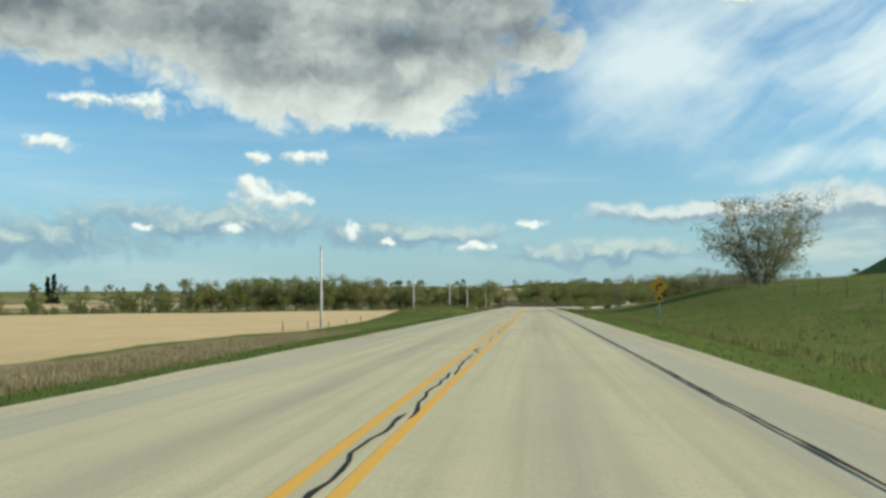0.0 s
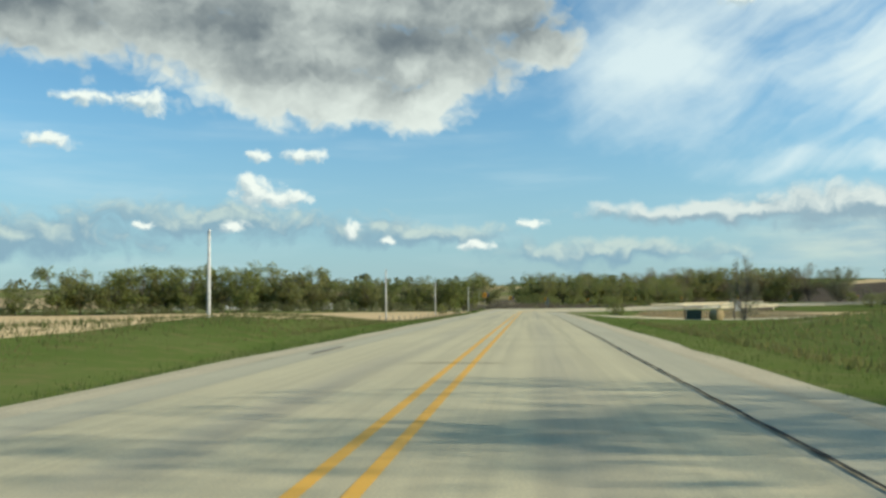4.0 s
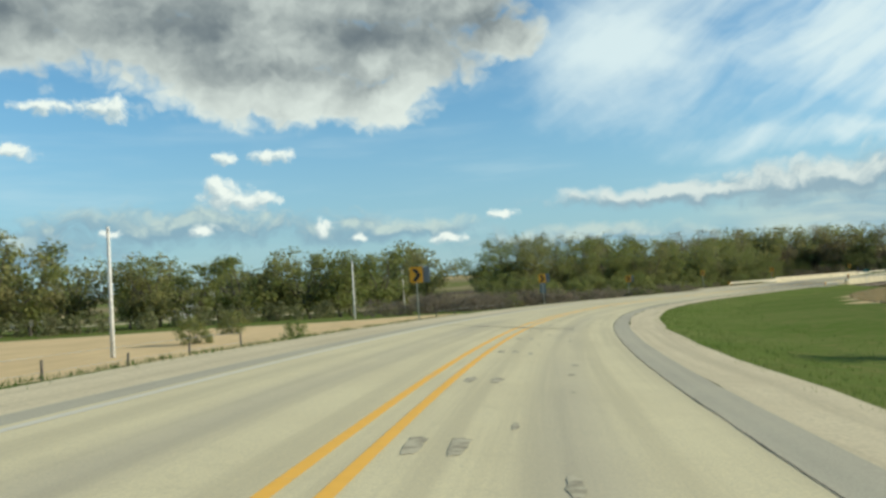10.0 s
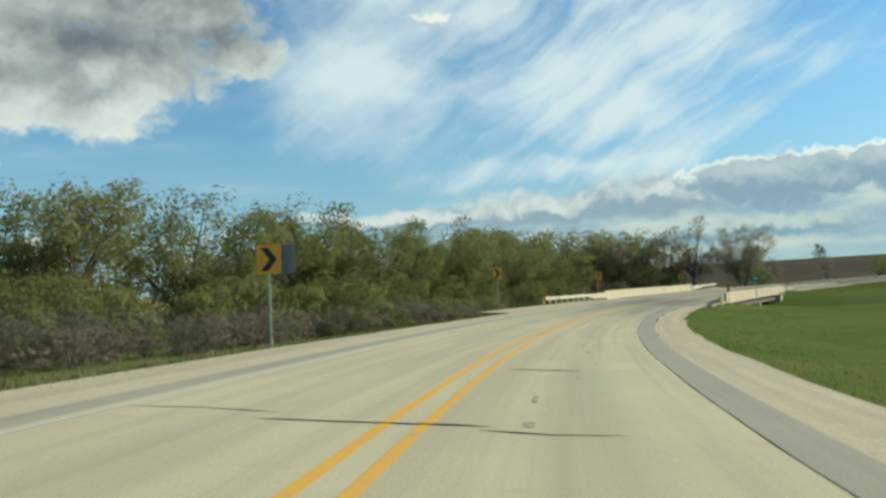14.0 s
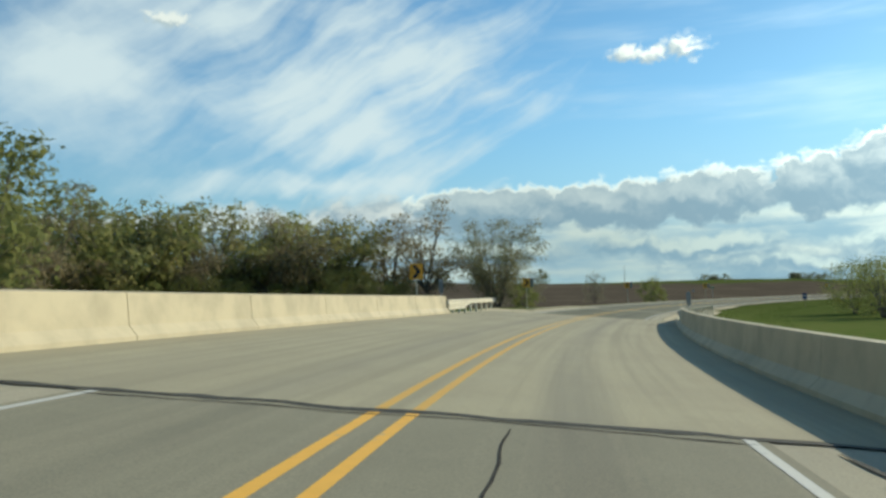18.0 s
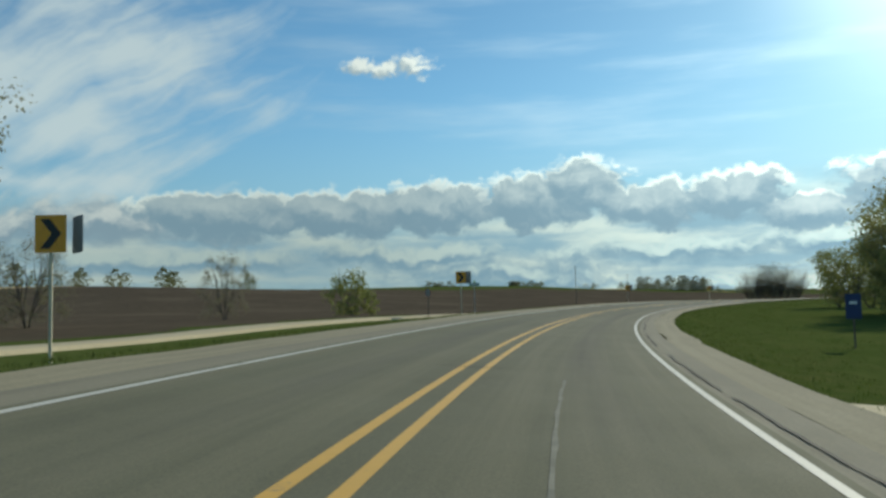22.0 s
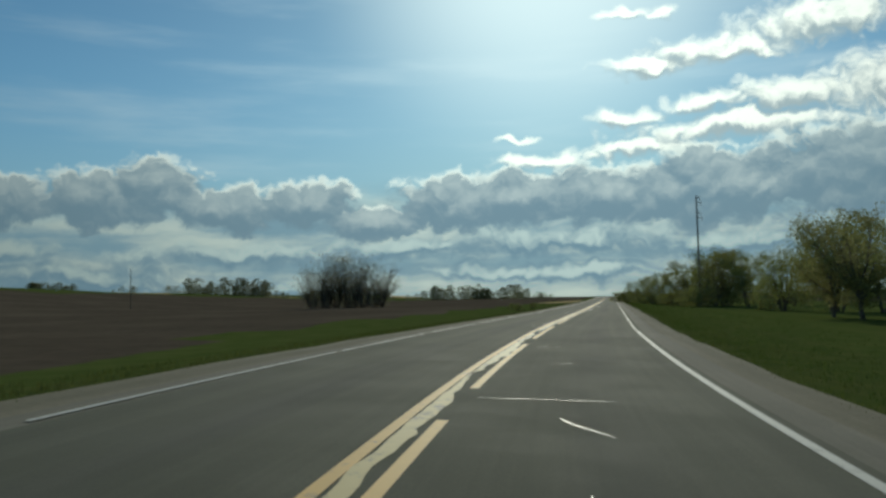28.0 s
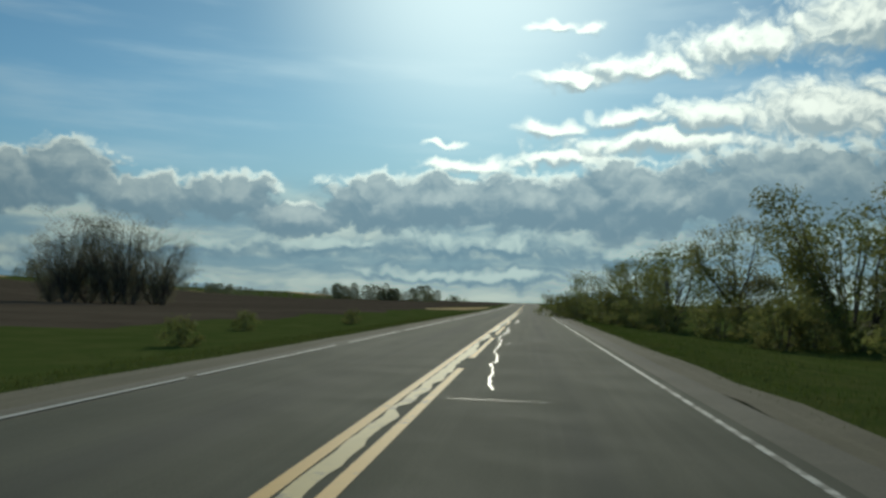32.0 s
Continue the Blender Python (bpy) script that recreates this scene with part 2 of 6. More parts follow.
def bump(n, bsdf, height, strength, distance):
    b = n.add("ShaderNodeBump", Strength=strength, Distance=distance, Height=height)
    n.t.links.new(b.outputs[0], bsdf.inputs["Normal"])


def plain(name, colour, rough=0.7, metal=0.0, vary=0.25, scale=3.0, grime=0.0):
    """Paint, metal or wood: one base colour with stains at two scales."""
    m, n, bsdf = material(name, rough, metal)
    p = where(n)
    dark = tuple(c * (1 - vary) for c in colour)
    c = n.mix(n.ramp(n.noise(p, scale, 5.0), .35, .7), colour, dark)
    if grime:
        c = n.mix(n.math("MULTIPLY", n.ramp(n.noise(p, scale * .23, 6.0, .7), .5, .72), grime), c, (.12, .09, .06))
    n.put(bsdf.inputs["Base Color"], c)
    bump(n, bsdf, n.noise(p, scale * 14, 3.0), .15, .01)
    return m


def pavement(name, a, b, c, rough, grain, crack_dark, wear=.2, tone_shift=None):
    """Worn road surface: aggregate, blotches, streaks along the road and darker strips between the wheels."""
    m, n, bsdf = material(name, rough)
    p = where(n)
    uv = n.t.nodes.new("ShaderNodeUVMap")
    uv.uv_map = "st"
    along = n.add("ShaderNodeSeparateXYZ", i0=uv.outputs[0]).outputs
    side = n.math("ABSOLUTE", along[1])
    col = n.mix(n.ramp(n.noise(p, .35, 5.0, .55), .2, .8), a, b)
    col = n.mix(n.math("MULTIPLY", n.ramp(n.noise(p, 1.7, 6.0, .7), .52, .75), .4), col, c)
    streak = n.noise(n.vec("MULTIPLY", uv.outputs[0], (.035, 2.2, 1)), 1.0, 5.0, .6)
    col = n.mix(n.ramp(streak, .40, .68, 0.0, .75), col, c)
    drip = n.ramp(n.math("ABSOLUTE", n.math("SUBTRACT", side, 1.85)), .75, .05, 0.0, 1.0)
    patchy = n.ramp(n.noise(n.vec("MULTIPLY", uv.outputs[0], (.05, .6, 1)), 1.0, 4.0), .3, .65)
    col = n.mix(n.math("MULTIPLY", n.math("MULTIPLY", drip, patchy), wear * 2), col, crack_dark)
    if tone_shift:
        # the tone changes along the road: from, to, how far lighter or darker
        k = n.ramp(n.math("ADD", along[0], n.math("MULTIPLY", n.noise(p, .2, 3.0), 14.0)), tone_shift[0], tone_shift[1])
        col = n.mix(k, col, n.mix(1.0, col, tone_shift[2], "MULTIPLY"))
    speck = n.noise(p, grain, 2.0, .6)
    col = n.mix(n.ramp(speck, .3, .75, 0.0, .35), col, crack_dark)
    n.put(bsdf.inputs["Base Color"], col)
    bsdf.inputs["Specular IOR Level"].default_value = .12
    n.put(bsdf.inputs["Roughness"], n.ramp(n.noise(p, .8, 4.0), .3, .7, rough - .02, min(1.0, rough + .05)))
    bump(n, bsdf, speck, .25, .012)
    return m


M_CONCRETE = pavement("road_concrete", (.66, .575, .345), (.585, .505, .305), (.48, .415, .255), .88, 38.0, (.30, .27, .22), tone_shift=(385, 425, (.68, .70, .76)))
M_ASPHALT = pavement("road_asphalt", (.122, .122, .082), (.100, .100, .068), (.145, .140, .095), .90, 42.0, (.06, .06, .058), tone_shift=(700, 560, (1.5, 1.45, 1.38)))
M_ASPHALT_PALE = pavement("pale_worn_asphalt", (.30, .275, .19), (.255, .235, .165), (.34, .305, .21), .9, 42.0, (.10, .095, .08))
M_DECK = pavement("bridge_deck_concrete", (.46, .405, .26), (.40, .35, .23), (.32, .285, .19), .85, 38.0, (.20, .19, .16))
M_SHOULDER = pavement("shoulder_pavement", (.44, .395, .27), (.38, .34, .24), (.47, .41, .29), .9, 34.0, (.18, .17, .15))
M_SHOULDER_PALE = pavement("pale_shoulder_concrete", (.56, .505, .335), (.50, .45, .30), (.44, .39, .265), .9, 34.0, (.26, .24, .19))
M_FILLET = pavement("dark_asphalt_fillet", (.42, .385, .275), (.36, .33, .24), (.46, .41, .29), .9, 34.0, (.22, .20, .17))
M_SHOULDER_DARK = pavement("dark_shoulder_pavement", (.21, .19, .14), (.17, .155, .115), (.25, .225, .165), .9, 34.0, (.09, .085, .075))
M_SHOULDER_MID = pavement("worn_shoulder_pavement", (.27, .245, .175), (.225, .205, .15), (.31, .28, .20), .9, 34.0, (.12, .11, .09))
M_GRAVEL_MID = pavement("dusty_gravel", (.33, .29, .195), (.27, .24, .16), (.38, .335, .225), .95, 16.0, (.15, .135, .10))
M_GRAVEL_DARK = pavement("earthy_gravel", (.20, .175, .115), (.15, .135, .085), (.25, .22, .15), .95, 16.0, (.09, .08, .06))
M_GRAVEL = pavement("limestone_gravel", (.64, .545, .35), (.56, .47, .30), (.46, .385, .245), .95, 16.0, (.24, .21, .16))
M_CRACK = plain("crack_filler", (.050, .046, .040), .9, vary=.4, scale=8)
M_PATCH = plain("tar_patch", (.10, .095, .08), .8, vary=.5, scale=9)
M_STAIN = plain("oil_stain", (.47, .415, .285), .8, vary=.45, scale=7)
for m_ in (M_CRACK, M_PATCH, M_STAIN):
    m_.node_tree.nodes["Principled BSDF"].inputs["Specular IOR Level"].default_value = .08
M_BARRIER = plain("barrier_concrete", (.52, .445, .29), .85, vary=.22, scale=1.1, grime=.3)
M_STEEL = plain("galvanised_steel", (.42, .43, .42), .5, .2, vary=.25, scale=4, grime=.2)
M_RAIL = plain("weathered_rail_paint", (.60, .545, .40), .6, .1, vary=.2, scale=3, grime=.3)
M_POSTWOOD = plain("weathered_wood", (.16, .13, .10), .9, vary=.4, scale=9)
M_POLE = plain("utility_pole_wood", (.62, .60, .55), .85, vary=.25, scale=5)
M_POLE_DARK = plain("tarred_pole_wood", (.19, .165, .135), .85, vary=.35, scale=5)
M_SIGN_YELLOW = plain("sign_yellow", (.85, .36, .015), .4, vary=.10, scale=4)
M_SIGN_BLACK = plain("sign_black", (.015, .015, .015), .5, vary=.1)
M_SIGN_BACK = plain("sign_aluminium_back", (.25, .255, .255), .7, 0.0, vary=.2, scale=3)
M_SIGN_GREEN = plain("sign_green", (.010, .16, .10), .4, vary=.1)
M_SIGN_BLUE = plain("sign_blue", (.012, .035, .13), .4, vary=.1)
M_SIGN_WHITE = plain("sign_white", (.75, .75, .72), .4, vary=.08)
M_SIGN_RED = plain("sign_red", (.42, .02, .02), .4, vary=.1)
M_WATER, _n, _b = material("river_water", .08)
_b.inputs["Base Color"].default_value = (.06, .055, .035, 1)
bump(_n, _b, _n.noise(where(_n), 1.6, 4.0), .3, .05)


def paint(name, colour, under, worn):
    """Road paint worn through to the surface below."""
    m, n, bsdf = material(name, .7)
    p = where(n)
    gone = n.ramp(n.math("ADD", n.math("MULTIPLY", n.noise(p, 2.2, 7.0, .75), .7), n.math("MULTIPLY", n.noise(p, .12, 2.0), .3)), .70 - worn, .78 - worn * .8)
    n.put(bsdf.inputs["Base Color"], n.mix(gone, n.mix(n.noise(p, 6, 4.0), colour, tuple(.85 * c for c in colour)), under))
    bump(n, bsdf, n.noise(p, 40, 2.0), .2, .008)
    return m


M_YELLOW = paint("yellow_road_paint", (.85, .45, .055), (.42, .35, .21), .13)
M_YELLOW_OLD = paint("worn_yellow_road_paint", (.68, .39, .065), (.20, .17, .11), .15)
# cream of the worn paint together with the glare lying on it
M_SMEAR_GLARE = paint("smeared_paint_and_glare", (.54, .42, .15), (.16, .145, .11), .19)
M_WHITE = paint("white_road_paint", (.60, .58, .50), (.19, .185, .15), .14)
M_WHITE_GONE = paint("worn_off_white_paint", (.56, .54, .46), (.13, .125, .09), .235)
M_WHITE_OLD = paint("faded_white_road_paint", (.60, .56, .44), (.50, .44, .30), .17)


def ground_material():
    m, n, bsdf = material("ground_cover", 1.0)
    bsdf.inputs["Specular IOR Level"].default_value = 0.0
    p = where(n)
    mask = n.t.nodes.new("ShaderNodeAttribute")
    mask.attribute_name = "cover"
    c = n.add("ShaderNodeSeparateColor", i0=mask.outputs["Color"]).outputs
    soft = n.math("MULTIPLY", n.math("SUBTRACT", n.noise(p, .35, 5.0, .65), .5), .5)
    grass = n.mix(n.ramp(n.noise(p, .09, 6.0, .6), .35, .68), (.105, .152, .034), (.150, .178, .052))
    grass = n.mix(n.ramp(n.noise(p, 1.3, 6.0, .7), .44, .70, 0, .75), grass, (.20, .18, .07))
    # eastward the grass is painted darker, for its shaded look against the sun
    east = n.ramp(n.add("ShaderNodeSeparateXYZ", i0=p).outputs[0], 130, 230)
    grass = n.mix(east, grass, n.mix(n.ramp(n.noise(p, .4, 7.0, .65), .35, .7), (.078, .106, .028), (.108, .125, .038)))
    tan = n.mix(n.ramp(n.noise(n.vec("MULTIPLY", p, (1.0, .12, 1)), .8, 6.0, .65), .3, .7), (.70, .515, .28), (.60, .44, .235))
    tan = n.mix(n.ramp(n.noise(p, .06, 5.0), .4, .7, 0, .5), tan, (.54, .39, .20))
    soil = n.mix(n.ramp(n.noise(p, .5, 7.0, .7), .35, .7), (.118, .094, .068), (.082, .066, .049))
    soil = n.mix(n.ramp(n.noise(p, .03, 4.0), .45, .7, 0, .6), soil, (.155, .125, .088))
    dry = n.mix(n.ramp(n.noise(p, .9, 7.0, .7), .35, .7), (.33, .26, .145), (.20, .165, .09))
    out = grass
    for k, layer in ((0, tan), (1, soil), (2, dry)):
        out = n.mix(n.ramp(n.math("ADD", c[k], soft), .42, .58), out, layer)
    n.put(bsdf.inputs["Base Color"], out)
    bump(n, bsdf, n.noise(p, 3.0, 8.0, .7), .45, .10)
    return m


M_GROUND = ground_material()


def foliage(name, a, b, c, lace=0.0, cut=.53):
    m, n, bsdf = material(name, .75)
    bsdf.inputs["Specular IOR Level"].default_value = .12
    g = n.add("ShaderNodeNewGeometry")
    r = g.outputs["Random Per Island"]
    o = n.add("ShaderNodeObjectInfo").outputs["Random"]
    col = n.mix(r, a, b)
    col = n.mix(n.ramp(n.noise(where(n), .35, 3.0), .4, .7, 0, .7), col, c)
    col = n.mix(n.math("MULTIPLY", o, .35), col, n.mix(.5, c, (.11, .085, .03)))
    n.put(bsdf.inputs["Base Color"], col)
    back = n.add("ShaderNodeBsdfTranslucent", i0=col)
    both = n.add("ShaderNodeMixShader", i0=.52)
    out = [x for x in n.t.nodes if x.bl_idname == "ShaderNodeOutputMaterial"][0]
    n.t.links.new(bsdf.outputs[0], both.inputs[1])
    n.t.links.new(back.outputs[0], both.inputs[2])
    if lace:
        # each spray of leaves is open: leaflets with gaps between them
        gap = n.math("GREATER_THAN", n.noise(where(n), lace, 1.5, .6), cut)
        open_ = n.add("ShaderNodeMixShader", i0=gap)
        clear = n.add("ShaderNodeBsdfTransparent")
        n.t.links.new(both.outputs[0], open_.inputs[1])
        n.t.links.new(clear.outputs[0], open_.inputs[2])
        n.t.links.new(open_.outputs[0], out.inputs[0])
    else:
        n.t.links.new(both.outputs[0], out.inputs[0])
    return m


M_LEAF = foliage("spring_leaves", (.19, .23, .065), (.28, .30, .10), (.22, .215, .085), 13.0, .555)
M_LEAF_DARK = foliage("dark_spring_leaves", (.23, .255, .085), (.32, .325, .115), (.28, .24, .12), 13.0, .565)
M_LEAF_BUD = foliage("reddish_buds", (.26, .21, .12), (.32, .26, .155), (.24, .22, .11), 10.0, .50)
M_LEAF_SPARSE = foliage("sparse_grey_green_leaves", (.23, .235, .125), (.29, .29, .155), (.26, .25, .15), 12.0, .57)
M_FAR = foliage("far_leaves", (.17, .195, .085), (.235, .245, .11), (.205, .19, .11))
# leaves of the farthest woods, aerial haze mixed into a paler, bluer base
M_HAZED_WOOD = foliage("far_hazed_leaves", (.20, .23, .12), (.27, .29, .16), (.24, .23, .16))
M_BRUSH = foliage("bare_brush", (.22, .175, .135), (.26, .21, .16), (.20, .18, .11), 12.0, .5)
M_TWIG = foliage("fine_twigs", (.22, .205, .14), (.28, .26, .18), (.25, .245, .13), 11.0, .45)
M_NEEDLE = foliage("conifer_needles", (.018, .035, .016), (.03, .05, .02), (.022, .04, .02))
M_BARK = plain("bark", (.14, .12, .095), .95, vary=.45, scale=6)
M_GRASS = foliage("grass_blades", (.08, .16, .025), (.14, .20, .045), (.17, .18, .06))
# darker copy of the blades, their shade toward the sun put into the colour
M_GRASS_BACKLIT = foliage("backlit_grass_blades", (.045, .085, .014), (.075, .108, .024), (.10, .112, .036))
M_GRASS_MIXED = foliage("yellowing_grass_blades", (.17, .17, .06), (.24, .21, .09), (.13, .155, .045))
M_DRYGRASS = foliage("dry_grass_blades", (.36, .29, .16), (.28, .22, .12), (.42, .35, .21))


# ================= helpers of the plan =================
# the road's centre line in plan, its height in metres and its cross fall in degrees, every 20 m
EAST = [-1.41, 0.83, 3.04, 5.24, 7.46, 9.66, 11.83, 13.99, 16.13, 18.23, 20.36, 22.49, 24.76, 27.75, 31.83, 37.23, 43.98, 52.21, 61.83, 72.6, 84.46, 97.41, 111.46, 126.5, 142.37, 158.94, 176.18, 194, 212.28, 230.99, 250.05, 269.41, 289, 308.78, 328.69, 348.67, 368.67, 388.59, 408.4, 428.13, 447.83, 467.54]
NORTH = [0.16, 20.03, 39.91, 59.79, 79.67, 99.54, 119.42, 139.31, 159.19, 179.08, 198.97, 218.85, 238.73, 258.5, 278.08, 297.33, 316.15, 334.37, 351.9, 368.75, 384.85, 400.08, 414.31, 427.49, 439.66, 450.85, 460.98, 470.05, 478.16, 485.23, 491.26, 496.27, 500.29, 503.26, 505.11, 505.84, 505.4, 503.75, 501.01, 497.69, 494.28, 490.84]
LEVEL = [0.48, 0.32, 0.16, -0.01, -0.17, -0.33, -0.49, -0.68, -0.89, -1.14, -1.41, -1.71, -2.03, -2.4, -2.79, -3.18, -3.54, -3.89, -4.21, -4.48, -4.68, -4.8, -4.86, -4.87, -4.86, -4.84, -4.81, -4.77, -4.72, -4.66, -4.59, -4.51, -4.43, -4.37, -4.32, -4.29, -4.28, -4.29, -4.31, -4.33, -4.36, -4.38]
FALL = [0, 0, 0, 0, 0, 0, 0, 0, 0, 0, 0.55, 2.11, 3.64, 4.33, 4.5, 4.5, 4.5, 4.5, 4.5, 4.5, 4.5, 4.5, 4.5, 4.5, 4.5, 4.5, 4.5, 4.5, 4.5, 4.5, 4.5, 4.5, 4.5, 4.49, 4.19, 3.52, 2.79, 2.08, 1.4, 0.79, 0.28, 0.01]
STEP, BEFORE, AFTER = 2.0, 120.0, 1500.0
_s = np.arange(-BEFORE, AFTER + .1, STEP)
_k = np.arange(len(EAST)) * 20.0
_soft = np.ones(9) / 9


def _table(values):
    v = np.interp(_s, _k, values)
    return np.convolve(np.pad(v, 4, mode="edge"), _soft, "valid")


def _spline(values):
    """A smooth curve through the table, straight on past both ends."""
    v = np.array(values)
    v = np.concatenate([2 * v[0] - v[6:0:-1], v, v[-1] + (v[-1] - v[-4]) / 3 * np.arange(1, 40)])
    k = np.arange(len(v)) * 20.0 - 120.0
    m = np.gradient(v, 20.0)
    i = np.clip(((_s + 120.0) / 20).astype(int), 0, len(v) - 2)
    u = (_s - k[i]) / 20
    return (v[i] * (2 * u ** 3 - 3 * u ** 2 + 1) + m[i] * 20 * (u ** 3 - 2 * u ** 2 + u)
            + v[i + 1] * (3 * u ** 2 - 2 * u ** 3) + m[i + 1] * 20 * (u ** 3 - u ** 2))


_cx, _cy = _spline(EAST), _spline(NORTH)
_head = np.unwrap(np.arctan2(np.gradient(_cx), np.gradient(_cy)))
_fall = np.tan(np.radians(_table(FALL)))
_level = _table(LEVEL)
_level += np.where(_s < 0, -.008 * _s, 0) + np.where(_s > 900, np.clip((_s - 900) / 260, 0, 1) ** 2 * 1.2, 0)


def road(s, d=0.0, up=0.0):
    """A point at s metres along the road, d to the right of its centre, up over its surface."""
    x, y, h = np.interp(s, _s, _cx), np.interp(s, _s, _cy), np.interp(s, _s, _head)
    z = np.interp(s, _s, _level) - max(-9.0, min(9.0, d)) * np.interp(s, _s, _fall)
    return Vector((x + math.cos(h) * d, y - math.sin(h) * d, z + up))


def heading(s):
    return float(np.degrees(np.interp(s, _s, _head)))


def beside(x, y):
    """Stations and offsets of points, in arrays."""
    x, y = np.atleast_1d(x).astype(float), np.atleast_1d(y).astype(float)
    near = np.empty(len(x), int)
    for a in range(0, len(x), 4000):
        b = slice(a, a + 4000)
        near[b] = ((x[b, None] - _cx[None]) ** 2 + (y[b, None] - _cy[None]) ** 2).argmin(1)
    h = _head[near]
    dx, dy = x - _cx[near], y - _cy[near]
    return _s[near] + dx * np.sin(h) + dy * np.cos(h), dx * np.cos(h) - dy * np.sin(h)


def step_up(a, b, v):
    k = np.clip((v - a) / (b - a), 0, 1)
    return k * k * (3 - 2 * k)


def waves(x, y, size, seed):
    r = np.random.RandomState(seed)
    out = np.zeros_like(x)
    for k in range(5):
        a, f, p = r.rand() * 6.28, (1 + k * .7) * 6.28 / size, r.rand() * 6.28
        out += np.sin((x * np.cos(a) + y * np.sin(a)) * f + p) / (1 + k)
    return out / 2


DECK_A, DECK_B = 445.5, 484.0


def terrain(x, y):
    """Height of the land and its cover: stubble, ploughed soil and dry grass."""
    x, y = np.atleast_1d(x).astype(float), np.atleast_1d(y).astype(float)
    s, d = beside(x, y)
    left = np.interp(s, [-100, 40, 150, 220, 320, 400, 470, 520, 560, 620, 700, 800], [-.4, -.9, -2.6, -3.5, -4.0, -5.6, -6.6, -5.3, -4.85, -4.75, -5.0, -5.1])
    right = np.interp(s, [-100, 40, 130, 170, 230, 300, 420, 470, 520, 620, 800], [.8, .6, -.9, -1.9, -3.2, -4.0, -6.0, -7.0, -6.2, -5.7, -5.2])
    k = step_up(-8, 8, d)
    land = left * (1 - k) + right * k + waves(x, y, 60, 1) * .18
    land += 4.3 * np.exp(-((x - 58) / 34) ** 2 - ((y - 95) / 50) ** 2) * (d > 4) + .35 * waves(x, y, 26, 5) * (d > 9) * (s < 130)
    land += 21.0 * np.exp(-((x - 120) / 30) ** 2 - ((y - 170) / 30) ** 2) * (d > 4)
    r = np.hypot(x - 160, y - 330)
    corridor = 1 - np.exp(-(d / 160) ** 2)
    land += (step_up(330, 1150, r) * (19 + 6 * waves(x, y, 900, 3)) + step_up(1200, 3500, r) * 22) * corridor * (1 - step_up(400, 640, x) * (.88 - .42 * step_up(580, 900, y)))
    land += 11.0 * step_up(600, 840, y) * step_up(230, 460, x) * (1 - .55 * step_up(800, 1200, x))
    # the river, square to the road under the bridge
    across = s - 465 - 30 * step_up(12, 45, -d)
    bed = np.exp(-(across / 13) ** 4) * (1 - step_up(140, 260, np.abs(d)))
    land = land * (1 - bed) + -9.6 * bed
    edge = np.interp(s, _s, _level) - np.clip(d, -6.2, 9) * np.interp(s, _s, _fall)
    w = step_up(7.5, 26, np.abs(d))
    near = edge - .22 - np.where(d < 0, .13, .05) * np.clip(np.abs(d) - 6, 0, 5)
    on_road = ~((s > DECK_A - 3) & (s < DECK_B + 3))
    inside = (s > -BEFORE) & (s < AFTER - 5) & on_road
    z = np.where(inside, near * (1 - w) + land * w, land)
    z = z + 1.75 * np.exp(-((d + 13.5) / 4.2) ** 2) * step_up(72, 108, s) * (1 - step_up(135, 190, s))
    z = np.where(inside & (np.abs(d) < 5.2), np.minimum(z, edge - .35), z)
    tan = ((d < -14.6 - 7.0 * (s < 175) - 3.5 * step_up(255, 290, s)) & (d > -260) & (s > -90) & (s < 338) & (y < 338 + x * .1)) * 1.0
    tan = np.maximum(tan, ((d > 21) & (d < 260) & (s > 216) & (s < 432)) * .8)
    tan = np.maximum(tan, (waves(x, y, 420, 8) > .55) * (r > 520) * 1.0)
    tan = np.maximum(tan, ((x > -360) & (x < -165) & (y > 520) & (y < 760)) * 1.0)
    soil = ((d < -27 - 48 * (1 - step_up(535, 585, s))) & (d > -330) & (s > 515)) * 1.0
    soil = np.maximum(soil, ((d < -12.5 - 12 * step_up(740, 790, s)) & (s > 640) & (d > -330)) * 1.0)
    soil = np.maximum(soil, ((d > 48) & (d < 330) & (s > 690) & (s < 1000)) * 1.0)
    tan = np.maximum(tan, ((d > 60) & (d < 240) & (s > 505) & (s < 640)) * .7)
    soil = np.maximum(soil, (waves(x, y, 500, 9) > .7) * (r > 560) * 1.0)
    dry = ((d < -14) & (d > -22) & (s > 100) & (s < 170)) * .55
    dry = np.maximum(dry, ((d < -11) & (d > -22) & (s < 62)) * .62)
    dry = np.maximum(dry, ((d > 11) & (s < 150)) * (.34 + .16 * waves(x, y, 14, 15)))
    # far hills: the dry tone dulls the green here in place of haze
    dry = np.maximum(dry, (x < 120) * (y > 440) * (.5 + .12 * waves(x, y, 160, 12)))
    dry = np.maximum(dry, ((d > 34) & (d < 60) & (s > 230) & (s < 440)) * .6)
    return z, np.stack([tan * (soil < .5), soil, dry], 1)


def ground_at(x, y):
    return float(terrain(x, y)[0][0])


def part(name, bm, mat, parent=None, label="", smooth=False):
    """Links a bmesh as one mesh object, under a thing where one is given."""
    me = bpy.data.meshes.new(name)
    bm.to_mesh(me)
    bm.free()
    me.materials.append(mat)
    if smooth:
        me.shade_smooth()
    ob = new(name, me)
    if parent:
        ob.parent = parent
    return tagged(ob, label)


